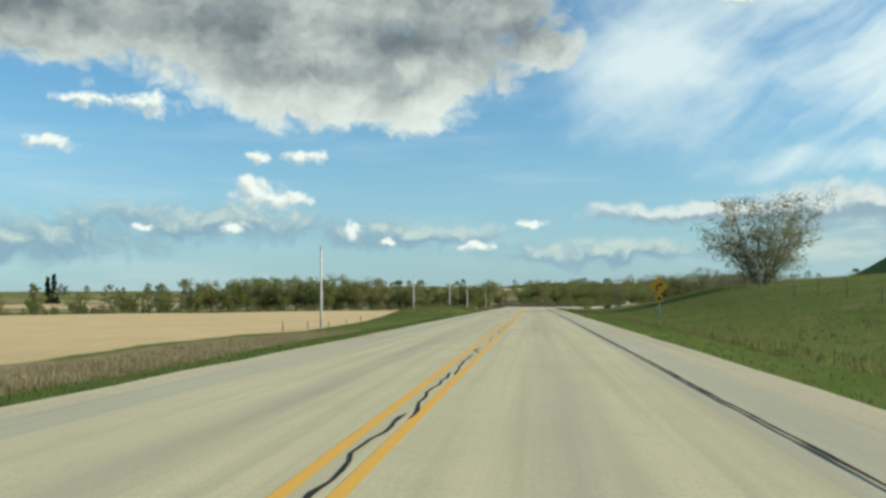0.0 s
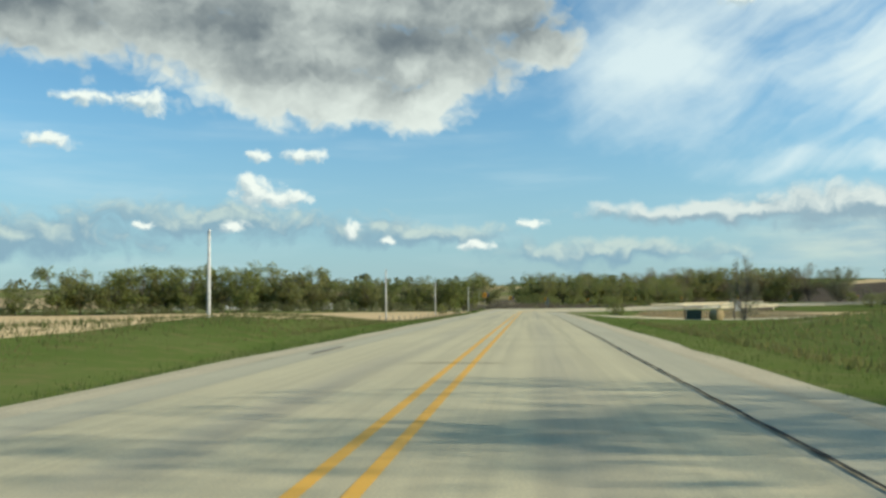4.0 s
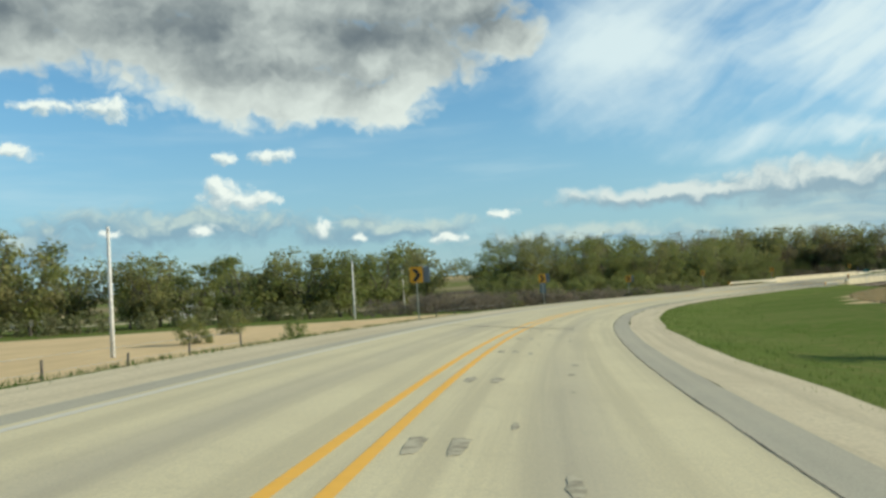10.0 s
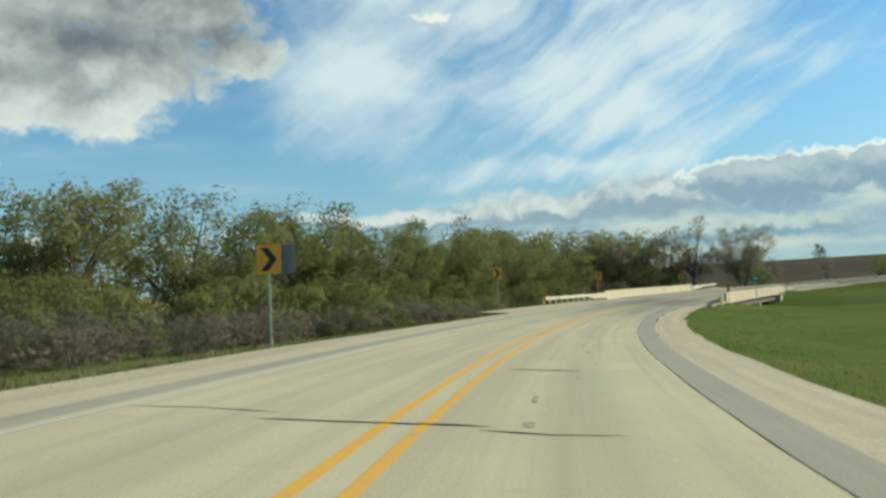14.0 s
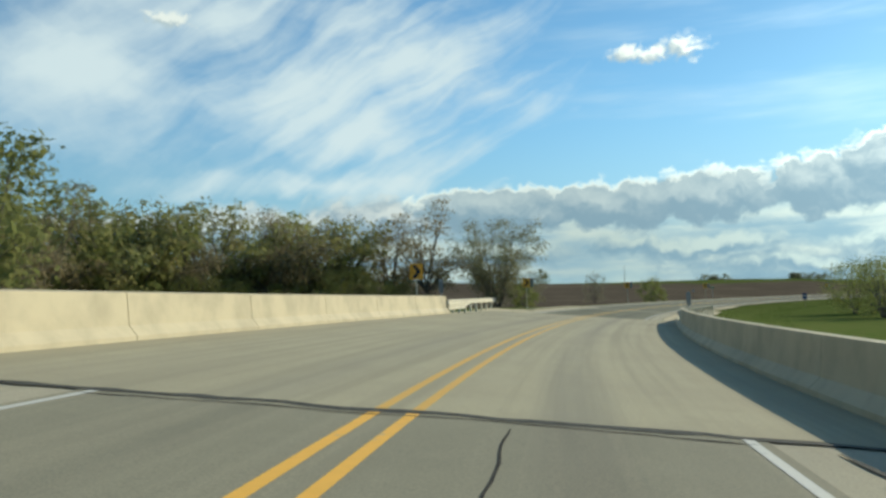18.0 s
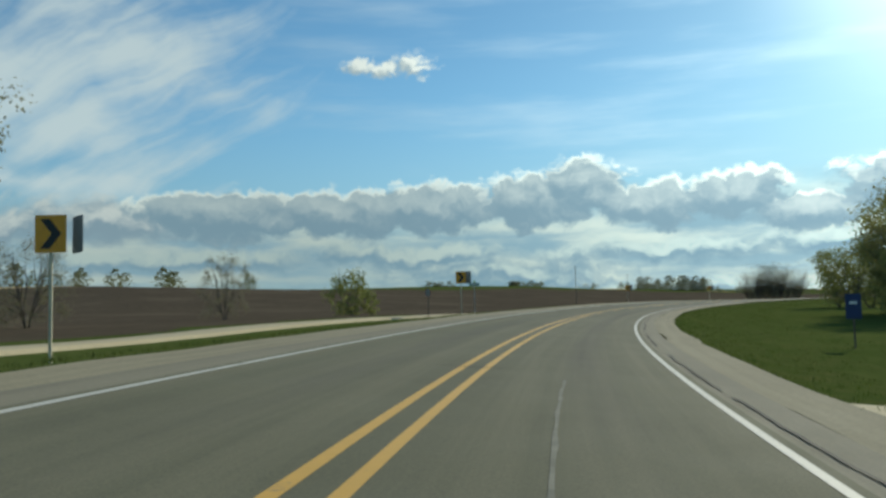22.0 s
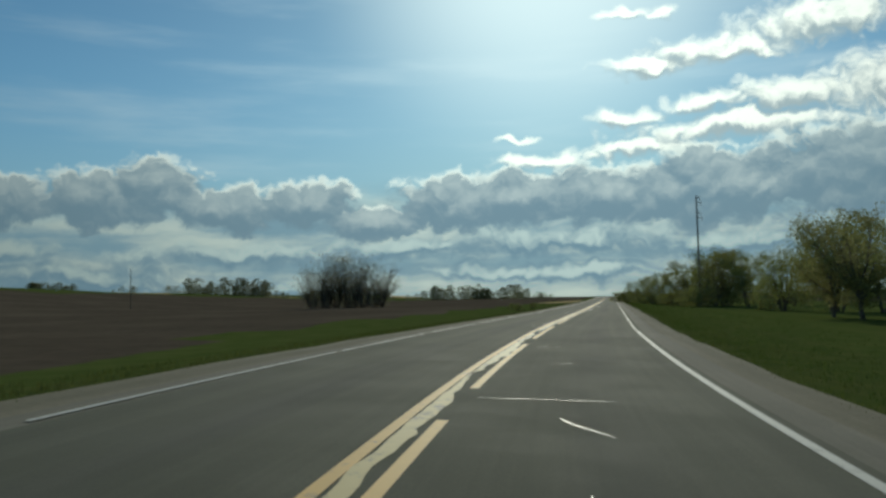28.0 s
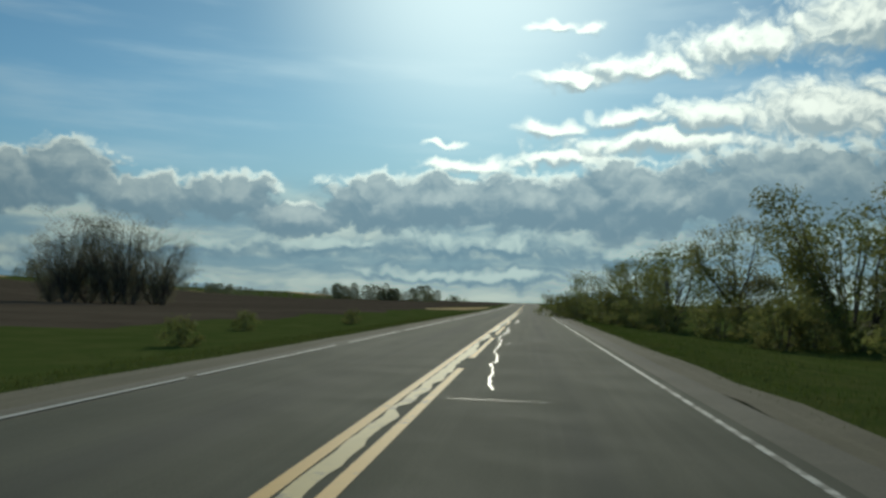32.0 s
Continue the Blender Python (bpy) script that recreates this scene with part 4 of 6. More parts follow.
# ================= the bridge =================
def sweep(name, s0, s1, profile, mat, parent, label="", gap=2.0):
    """A profile of (offset, height) points carried along the road, closed at its ends."""
    count = max(2, int((s1 - s0) / gap) + 1)
    m = len(profile)
    vs = [road(s0 + (s1 - s0) * k / (count - 1), d, 0) + Vector((0, 0, u)) for k in range(count) for d, u in profile]
    fs = []
    for k in range(count - 1):
        for j in range(m):
            i = (j + 1) % m
            fs.append((k * m + j, k * m + i, (k + 1) * m + i, (k + 1) * m + j))
    fs += [tuple(range(m))[::-1], tuple((count - 1) * m + j for j in range(m))]
    return sheet(name, vs, fs, mat, parent, label, smooth=False)


LEFT_D, RIGHT_D = -7.2, 5.7
LEFT_A = 440.2


def build_bridge():
    bridge = tagged(new("bridge"), "concrete highway bridge with solid parapets on steel beams", "bridge", kind="structure")
    ribbon("deck_surface", DECK_A, DECK_B, LEFT_D, RIGHT_D, 0.0, M_DECK, bridge, "worn concrete bridge deck", gap=2)
    sweep("deck", DECK_A, DECK_B, [(LEFT_D - .45, -.02), (LEFT_D - .45, -.35), (RIGHT_D + .45, -.35), (RIGHT_D + .45, -.02)], M_BARRIER, bridge, "concrete deck slab")
    for d in (LEFT_D + .4, -4.2, -1.2, 1.8, RIGHT_D - .3):
        sweep("beam", DECK_A, DECK_B, [(d - .2, -.36), (d - .2, -1.25), (d + .2, -1.25), (d + .2, -.36)], M_POSTWOOD, bridge, "dark steel beam", gap=4)
    ribbon("approach_slab", DECK_B, DECK_END, LEFT_D + .3, RIGHT_D - .1, -.002, M_DECK, bridge, "worn concrete approach slab", gap=2)
    for d in (-.355, .055):
        ribbon("yellow_line", DECK_B, DECK_END, d, d + .13, .005, M_YELLOW_OLD, bridge, "faded yellow centre line", gap=2)
    # sloped-face parapets, cast in panels
    for o, q, first, last in ((LEFT_D, 1, LEFT_A, DECK_B - 1.2), (RIGHT_D, -1, DECK_A - 1.0, 488.5)):
        joints = np.linspace(first, last, 8)
        for a, b in zip(joints[:-1], joints[1:]):
            prof = [(o + q * .12, -.15), (o + q * .12, .10), (o - q * .06, .30), (o - q * .12, .98), (o - q * .34, 1.0), (o - q * .38, -.15)]
            if q < 0:
                prof = prof[::-1]
            sweep("parapet_panel", a + .015, b - .015, prof, M_BARRIER, bridge, "tan concrete parapet panel")
    for s in (DECK_A + 12, DECK_B - 12):
        for d in (LEFT_D + .8, -.6, RIGHT_D - .8):
            bm = bmesh.new()
            p = road(s, d)
            rod(bm, (p.x, p.y, -11), (p.x, p.y, p.z - 1.35), .42, .42, 14)
            part("pier_column", bm, M_BARRIER, bridge, smooth=False)
        sweep("pier_cap", s - .5, s + .5, [(LEFT_D, -1.28), (LEFT_D, -1.9), (RIGHT_D, -1.9), (RIGHT_D, -1.28)], M_BARRIER, bridge, gap=1)
    for s in (DECK_A - .6, DECK_B + .6):
        sweep("abutment", s - .6, s + .6, [(LEFT_D - .6, -.36), (LEFT_D - .6, -5), (RIGHT_D + .6, -5), (RIGHT_D + .6, -.36)], M_BARRIER, bridge, gap=1)
    for d in (-.355, .055):
        ribbon("yellow_line", DECK_A, DECK_B, d, d + .13, .005, M_YELLOW_OLD, bridge, "faded yellow centre line", gap=2)
    crack(bridge, [(DECK_A + .05, -7), (DECK_A + .1, 0), (DECK_A + .05, 5.6)], .15, M_PATCH, "expansion_joint", wander=2.0)
    crack(bridge, [(DECK_A - .3, -3.6), (DECK_A - .2, 0), (DECK_A - .35, 3.6)], .03, M_CRACK, "cross_crack", .008, 2.0)
    crack(bridge, [(DECK_B - .1, -7), (DECK_B - .05, 0), (DECK_B - .1, 5.6)], .09, M_CRACK, "expansion_joint")
    ribbon("river", 458, 472, -130, 130, -4.1, M_WATER, None, "", gap=7)


build_bridge()
for ob in list(scene.objects):
    if ob.name == "river":
        tagged(ob, "murky brown river under the bridge", "river", kind="structure")
        for v in ob.data.vertices:
            v.co.z = -9.15


def guard_rail(s0, s1, d0, d1, label, ends=(False, False), posts=2.0, skip=0):
    """Corrugated steel beam on posts, with a yellow-faced end where it starts."""
    rail = tagged(new("guard_rail"), label, "guard rail", group="guard rails at the bridge")
    n = max(2, int(abs(s1 - s0) / 1.0) + 1)
    sign = 1 if d0 < 0 else -1
    prof = [(0, .78), (.05, .74), (.05, .69), (0, .65), (0, .60), (.05, .56), (.05, .50), (0, .46), (-.01, .46), (.035, .505), (.035, .555), (-.012, .60), (-.012, .65), (.035, .695), (.035, .735), (-.012, .775)]
    vs, fs, m = [], [], len(prof)
    for k in range(n):
        f = k / (n - 1)
        for o, u in prof:
            vs.append(road(s0 + (s1 - s0) * f, d0 + (d1 - d0) * f + sign * o) + Vector((0, 0, u)))
    for k in range(n - 1):
        for j in range(m):
            i = (j + 1) % m
            fs.append((k * m + j, k * m + i, (k + 1) * m + i, (k + 1) * m + j))
    fs += [tuple(range(m)), tuple((n - 1) * m + j for j in range(m))[::-1]]
    sheet("rail_beam", vs, fs, M_RAIL, rail, "cream corrugated steel beam", smooth=False)
    if not ends[0] or not ends[1]:
        near_end = 1.0 if ends[0] else 0.0
        far_f = near_end + (-1 if ends[0] else 1) * min(1.0, 7.0 / abs(s1 - s0))
        low = [(o, u - .30) for o, u in prof]
        vs, fs = [], []
        for k in range(8):
            f = near_end + (far_f - near_end) * k / 7
            for o, u in low:
                vs.append(road(s0 + (s1 - s0) * f, d0 + (d1 - d0) * f + sign * (o - .004)) + Vector((0, 0, u + .26 * max(0, (k - 5) / 2))))
        for k in range(7):
            for j in range(m):
                i = (j + 1) % m
                fs.append((k * m + j, k * m + i, (k + 1) * m + i, (k + 1) * m + j))
        sheet("lower_beam", vs, fs, M_RAIL, rail, "lower corrugated beam at the parapet", smooth=False)
    count = int(abs(s1 - s0) / posts) + 1
    for k in range(count):
        f = k / max(1, count - 1)
        s, d = s0 + (s1 - s0) * f, d0 + (d1 - d0) * f - sign * .12
        p = road(s, d)
        bm = bmesh.new()
        box(bm, -.06, .06, -.08, .08, -.9, .79, pose(p.x, p.y, p.z, 0, 0, -heading(s)))
        part("rail_post", bm, M_RAIL, rail, "square rail post")
        bm = bmesh.new()
        q = road(s, d + sign * .09)
        box(bm, -.04, .04, -.06, .06, .48, .76, pose(q.x, q.y, q.z, 0, 0, -heading(s)))
        part("blockout", bm, M_STEEL, rail)
    for flag, s, d, turn in ((ends[0], s0, d0, -1), (ends[1], s1, d1, 1)):
        if flag:
            p = road(s + turn * .12, d)
            bm = bmesh.new()
            box(bm, -.17, .17, -.08, .08, .42, .80, pose(p.x, p.y, p.z, 0, 0, -heading(s)))
            bmesh.ops.bevel(bm, geom=bm.edges[:], offset=.03, segments=2, affect="EDGES")
            part("end_block", bm, M_SIGN_YELLOW if turn < 0 else M_STEEL, rail, "yellow end terminal" if turn < 0 else "grey steel end terminal")
    return rail


guard_rail(416.5, LEFT_A - .2, -7.6, LEFT_D + .02, "long cream steel guard rail running up to the bridge parapet", (True, False))
guard_rail(DECK_B - 1.2, 499.0, LEFT_D + .02, -8.4, "cream steel guard rail leaving the bridge parapet", (False, True))
guard_rail(428.0, DECK_A - 1.2, 7.2, RIGHT_D - .02, "short steel guard rail flaring to the bridge parapet", (True, False))
guard_rail(488.3, 518.5, RIGHT_D - .02, 7.3, "steel guard rail leaving the bridge on the inside of the bend", (False, True))


# ================= signs =================
def chevron_sign(x, y, top, lean=0.0, toe=8.0, rear=True):
    s, d = (float(v[0]) for v in beside(x, y))
    p = road(s, d)
    p.x, p.y = x, y
    high = 2.7 if top is None else top - p.z
    z = min(p.z - .05, ground_at(p.x, p.y) + .05) if abs(d) > 6 else p.z
    sign = tagged(new("chevron_sign"), "yellow chevron curve sign with a black arrow on a steel post", "road sign", group="chevron signs round the bend")
    sign.matrix_world = pose(p.x, p.y, p.z, 0, lean, -heading(s - 12) + toe)
    bm = bmesh.new()
    deep = z - p.z - .5
    for x0, x1, y0, y1 in ((-.035, .035, .02, .028), (-.035, -.027, .028, .06), (.027, .035, .028, .06)):
        box(bm, x0, x1, y0, y1, deep, high + .42)
    part("post", bm, M_RAIL, sign, "pale steel channel post")
    w, h = .38, .455

    def panel(name, mat_, y, turn, back):
        bm = bmesh.new()
        c = .04
        plate(bm, [(-w + c, -h), (w - c, -h), (w, -h + c), (w, h - c), (w - c, h), (-w + c, h), (-w, h - c), (-w, -h + c)], 0, .004)
        ob = part(name, bm, mat_, sign, back)
        ob.matrix_local = pose(0 if turn == 0 else .52, y, high, 0, 0, turn)
        return ob
    face = panel("panel", M_SIGN_YELLOW, 0.010, 0, "yellow panel")
    bm = bmesh.new()
    plate(bm, [(-.25, .36), (-.02, .36), (.26, 0), (-.02, -.36), (-.25, -.36), (.02, 0)], -.004, -.001)
    part("chevron", bm, M_SIGN_BLACK, face, "black arrow head")
    bm = bmesh.new()
    plate(bm, [(-w, -h), (w, -h), (w, h), (-w, h)], .0045, .006)
    part("panel_back", bm, M_SIGN_BACK, face, "bare metal back")
    if rear:
        panel("rear_panel", M_SIGN_BACK, .30, -48, "grey back of the panel for the other lane")
    return sign


for x_, y_, z_, tilt in ((18.5, 249.3, .82, 0), (26.7, 288.4, -.06, 0), (39.7, 324.9, -.59, -2), (57.6, 359.5, -1.29, 1), (81.5, 395.5, -1.15, 0),
                         (105.6, 420.0, -1.4, 6), (138.7, 447.8, -1.85, 0), (172.1, 471.9, -1.75, 0), (212.3, 489.7, -1.65, 0), (253.5, 502.3, -1.59, 0),
                         (338.7, 518.1, -1.47, 0), (380.0, 513.9, -1.44, 0)):
    chevron_sign(x_, y_, z_, tilt, rear=not 70 < x_ < 150)


def post_sign(name, s, d, panels, high, label, face=None, post_mat=None, lean=0.0, group=""):
    """Panels, each (material, outline, extra height, part name), on one post."""
    p = road(s, d)
    z = ground_at(p.x, p.y) if abs(d) > 5.6 else p.z
    ob = tagged(new(name), label, "road sign", group)
    ob.matrix_world = pose(p.x, p.y, z, 0, lean, -heading(s - 15) if face is None else face)
    bm = bmesh.new()
    for x0, x1, y0, y1 in ((-.035, .035, .02, .028), (-.035, -.027, .028, .06), (.027, .035, .028, .06)):
        box(bm, x0, x1, y0, y1, -.5, high)
    part("post", bm, post_mat or M_STEEL, ob, "steel channel post")
    for k, (mat_, outline, up, nm) in enumerate(panels):
        bm = bmesh.new()
        plate(bm, [(x, z_ + up) for x, z_ in outline], .008 - .004 * k, .012 - .004 * k)
        part(nm, bm, mat_, ob)
    return ob


def rect(w, h):
    return [(-w / 2, -h / 2), (w / 2, -h / 2), (w / 2, h / 2), (-w / 2, h / 2)]


def ngon(n, r, turn=0.0):
    return [(r * math.cos(6.28318 * k / n + turn), r * math.sin(6.28318 * k / n + turn)) for k in range(n)]


ARROW = [(-.20, -.28), (-.10, -.28), (-.10, .02), (-.02, .10), (.10, .10), (.10, 0), (.28, .16), (.10, .32), (.10, .21), (-.06, .21), (-.20, .07)]
post_sign("curve_warning_sign", 54.6, 9.7, [(M_SIGN_YELLOW, ngon(4, .62, 0), 2.55, "diamond_panel"), (M_SIGN_BLACK, ARROW, 2.50, "curve_arrow"),
                                            (M_SIGN_YELLOW, rect(.46, .46), 1.72, "advisory_plaque"), (M_SIGN_BLACK, rect(.26, .20), 1.74, "marking_bar")], 2.9,
          "yellow diamond curve warning sign with a plaque on a post")
post_sign("rear_facing_sign", 343.4, -12.6, [(M_SIGN_BACK, rect(.75, 1.45), 2.75, "panel"), (M_POSTWOOD, rect(.09, 1.4), 2.75, "stiffener")], 3.5,
          "tall grey sign seen from its bare metal back", lean=-2)
post_sign("river_name_sign", 447.6, 9.1, [(M_SIGN_GREEN, rect(1.10, .62), 3.75, "panel"), (M_SIGN_WHITE, rect(.6, .06), 3.83, "lettering_bar"), (M_SIGN_WHITE, rect(.75, .06), 3.66, "lettering_bar")], 4.0,
          "green rectangular place sign on a steel post")
post_sign("blue_service_sign", 583.6, 12.4, [(M_SIGN_BLUE, rect(.62, 1.05), 1.75, "panel"), (M_SIGN_WHITE, rect(.3, .12), 1.9, "lettering_bar")], 2.25, "small blue sign on a dark post", post_mat=M_POSTWOOD)


def object_marker(s, d, side, back=False):
    p = road(s, d)
    ob = tagged(new("object_marker"), "grey back of a narrow hazard marker" if back else "narrow yellow hazard marker with black diagonal stripes", "road sign", group="hazard markers at the bridge ends")
    ob.matrix_world = pose(p.x, p.y, p.z, 0, 0, -heading(s - 10))
    bm = bmesh.new()
    box(bm, -.03, .03, .02, .05, -.6, 2.0)
    part("post", bm, M_STEEL, ob)
    bm = bmesh.new()
    plate(bm, rect(.26 if back else .32, .8), .006, .012)
    for v in bm.verts:
        v.co.z += 1.55
    part("panel", bm, M_SIGN_BACK if back else M_SIGN_YELLOW, ob)
    if not back:
        for k in range(4):
            z = 1.16 + k * .25
            bm = bmesh.new()
            lo, hi = (-.10, .10) if side > 0 else (.10, -.10)
            plate(bm, [(-.155, z + lo - .05), (.155, z + hi - .05), (.155, z + hi + .05), (-.155, z + lo + .05)], 0, .003)
            part("stripe", bm, M_SIGN_BLACK, ob, "black stripe")


object_marker(LEFT_A - .8, LEFT_D - .5, -1)
object_marker(DECK_A - .5, RIGHT_D + .6, 1)
object_marker(DECK_B + .6, LEFT_D - .9, -1, True)
object_marker(489.6, RIGHT_D + .65, 1, True)


def stop_sign(s, d):
    ob = post_sign("stop_sign", s, d, [(M_SIGN_RED, ngon(8, .40, .3927), 2.35, "panel"), (M_SIGN_BACK, ngon(8, .38, .3927), 2.35, "panel_back")], 2.7,
                   "octagonal red stop sign on a dark wooden post", face=-heading(s) - 28, post_mat=M_POSTWOOD)
    return ob


stop_sign(617.4, -16.2)


def street_sign(s, d):
    ob = post_sign("street_name_sign", s, d, [(M_SIGN_GREEN, rect(.85, .22), 2.85, "blade"), (M_SIGN_WHITE, rect(.55, .07), 2.85, "lettering_bar")], 3.0,
                   "green street name blade on a thin post", face=-heading(s) + 10)
    bm = bmesh.new()
    plate(bm, rect(.75, .22), -.004, .004)
    cross = part("cross_blade", bm, M_SIGN_GREEN, ob)
    cross.matrix_local = pose(0, .03, 3.08, 0, 0, 80)
    return ob


street_sign(612.6, -10.4)


# ================= poles and fences =================
def utility_pole(x, y, top, base=None, mat_=None, arms=1, label="slender pale utility pole with a short crossarm", radius=.15):
    z = ground_at(x, y) if base is None else base
    ob = tagged(new("utility_pole"), label, "utility pole", group="utility poles along the road")
    ob.matrix_world = pose(x, y, z, 0, 0, 20 if arms == 1 else 250)
    h = top - z
    bm = bmesh.new()
    rod(bm, (0, 0, -1), (0, 0, h), radius, radius * .62, 10)
    part("shaft", bm, mat_ or M_POLE, ob, smooth=True)
    for k in range(arms):
        u = h - .35 - (k // 2) * 2.3 - (k % 2) * .8
        bm = bmesh.new()
        if arms == 1:
            box(bm, -.06, .06, -.28, .28, u, u + .09)
        else:
            box(bm, -.1, .75 if k % 2 else .55, -.05, .05, u, u + .10)
        part("crossarm", bm, mat_ or M_POLE, ob)
        for y0 in ((-.22, .22) if arms == 1 else (-.0,)):
            bm = bmesh.new()
            x0 = 0 if arms == 1 else (.68 if k % 2 else .48)
            rod(bm, (x0, y0, u + .08 - (.6 if arms > 1 else 0)), (x0, y0, u + (.24 if arms == 1 else .02)), .05, .035, 8)
            part("insulator", bm, M_SIGN_BACK, ob)
    return ob


for x_, y_, t_ in ((-12.1, 80.8, 6.9), (-5.4, 150.8, 5.6), (1.9, 218.6, 4.9), (8.7, 289.8, 3.9), (18.4, 347.1, 3.3), (24, 398, 2.9)):
    utility_pole(x_, y_, t_)
utility_pole(505.0, 468.2, 12.2, mat_=M_POLE_DARK, arms=4, label="tall dark power pole with stub arms among roadside trees", radius=.18)
for x_, y_, t_ in ((542.6, 610.8, 12.2), (700, 640, 12.5), (560, 760, 18.0)):
    utility_pole(x_, y_, t_, mat_=M_POLE_DARK, label="distant dark utility pole in the fields", radius=.2)


def fence(s0, s1, d0, d1, gap, label, height=1.15):
    """Posts with wires between them, along the road."""
    ob = tagged(new("wire_fence"), label, "fence", group="field fences")
    r = random.Random(int(s0))
    count = int((s1 - s0) / gap) + 1
    tops = []
    for k in range(count):
        f = k / (count - 1)
        p = road(s0 + (s1 - s0) * f, d0 + (d1 - d0) * f + r.uniform(-.1, .1))
        z = ground_at(p.x, p.y)
        h = height * r.uniform(.85, 1.12)
        bm = bmesh.new()
        rod(bm, (p.x, p.y, z - .4), (p.x + r.uniform(-.08, .08), p.y + r.uniform(-.08, .08), z + h), .06, .045, 7)
        part("fence_post", bm, M_POSTWOOD, ob, "weathered wooden post")
        tops.append(Vector((p.x, p.y, z)))
    for u in (.45, .95):
        bm = bmesh.new()
        for a, b in zip(tops[:-1], tops[1:]):
            rod(bm, a + Vector((0, 0, u)), b + Vector((0, 0, u)), .006, .006, 3)
        part("wire_strand", bm, M_STEEL, ob)
    return ob


fence(178, 280, -14.2, -14.2, 4.6, "wire fence with leaning wooden posts beside the stubble field", .8)
fence(76, 172, -22.5, -20.5, 7.5, "sparse leaning posts between the roadside bank and the stubble field", .9)
fence(222, 300, 34, 20, 5.5, "old wire fence along the pasture inside the bend")
fence(10, 90, 22, 24, 6.0, "sparse wire fence on the grassy hillside")
fence(310, 336, -13, -13.5, 5.0, "short field gate fence with pale posts")


# ================= tracks =================
def track(name, pts, width, mat_, label):
    """A gravel track through plan points, lying on the land."""
    vs, fs, line = [], [], []
    for (a, b) in zip(pts[:-1], pts[1:]):
        k = max(2, int((Vector(b) - Vector(a)).length / 3))
        line += [Vector(a).lerp(Vector(b), i / k) for i in range(k)]
    line.append(Vector(pts[-1]))
    for i, p in enumerate(line):
        t = (line[min(i + 1, len(line) - 1)] - line[max(i - 1, 0)]).normalized()
        for j in (-1.12, -1, -.5, 0, .5, 1, 1.12):
            q = p + Vector((t.y, -t.x)) * j * width / 2 * (1 + .08 * noise.noise((i * .5, j, 1)))
            s, d = beside(q.x, q.y)
            z = ground_at(q.x, q.y) + .16
            if abs(d[0]) < 8.5:
                e = road(float(s[0]), float(d[0])).z - .06
                k = min(1.0, max(0.0, (8.5 - abs(d[0])) / 3.0))
                z = max(z, z * (1 - k) + e * k)
            vs.append(Vector((q.x, q.y, z - (.5 if abs(j) > 1 else 0))))
    for i in range(len(line) - 1):
        for j in range(6):
            a = i * 7 + j
            fs.append((a, a + 1, a + 8, a + 7))
    tagged(sheet(name, vs, fs, mat_), label, "track", kind="structure")


def xy(s, d):
    p = road(s, d)
    return (p.x, p.y)


track("farm_drive", [xy(199, 5.0), xy(200, 9), xy(203.5, 17), xy(208, 45), xy(212, 110)], 16.0, M_GRAVEL, "pale gravel farm drive leaving the highway")
track("side_road", [xy(652, -6.0), xy(640, -10), xy(626, -17), xy(612, -19.6), xy(590, -19.6), xy(560, -19.8), xy(530, -23), xy(505, -34), xy(490, -55)], 3.3, M_GRAVEL, "pale gravel side road meeting the highway")
track("river_road", [(-420, 392), (-250, 398), (-100, 424), (-20, 446), (20, 462)], 6.0, M_GRAVEL, "pale road behind the river trees")


def drive_mouth():
    """The drive fans out where it meets the highway."""
    vs, fs = [], []
    for i in range(11):
        d = 5.3 + i * 1.3
        f = i / 10
        lo, hi = 180.5 + 12.5 * f ** .7, 214.5 - 4.0 * f
        for j in range(15):
            q = road(lo + (hi - lo) * j / 14 + .35 * noise.noise((d * .6, j, 4.2)), d)
            k = min(1.0, max(0.0, (8.5 - d) / 3.0))
            z = ground_at(q.x, q.y) + .14
            q.z = max(z, z * (1 - k) + (q.z - .07) * k) - (.5 if j in (0, 14) or i == 10 else 0)
            vs.append(q)
    for i in range(10):
        for j in range(14):
            a = i * 15 + j
            fs.append((a, a + 15, a + 16, a + 1))
    tagged(sheet("drive_mouth", vs, fs, M_GRAVEL), "pale gravel fanning out to the highway", "track", kind="structure")


drive_mouth()


def riprap(line, count, spread):
    """Crushed white rock along the edge of the drive."""
    r = random.Random(61)
    vs, fs = [], []
    for _ in range(count):
        k = r.randrange(len(line) - 1)
        f = r.random()
        s = line[k][0] * (1 - f) + line[k + 1][0] * f + r.gauss(0, spread)
        d = line[k][1] * (1 - f) + line[k + 1][1] * f + r.gauss(0, spread)
        p = road(s, d)
        z = max(ground_at(p.x, p.y), p.z - .1 if d < 6.5 else -99)
        a = r.uniform(.04, .11)
        i = len(vs)
        for c in ((1, 0, 0), (0, 1, 0), (-1, 0, 0), (0, -1, 0), (0, 0, .9), (0, 0, -.6)):
            vs.append(Vector((p.x + (c[0] + r.uniform(-.4, .4)) * a, p.y + (c[1] + r.uniform(-.4, .4)) * a, z + .08 + (c[2] + r.uniform(-.3, .3)) * a)))
        for q in ((0, 1, 4), (1, 2, 4), (2, 3, 4), (3, 0, 4), (1, 0, 5), (2, 1, 5), (3, 2, 5), (0, 3, 5)):
            fs.append(tuple(i + v for v in q))
    tagged(sheet("crushed_rock", vs, fs, M_ROCK, smooth=False), "pale crushed limestone along the drive's edge", "rocks", kind="stuff")


M_ROCK = plain("crushed_limestone", (.48, .44, .33), .9, vary=.4, scale=5)
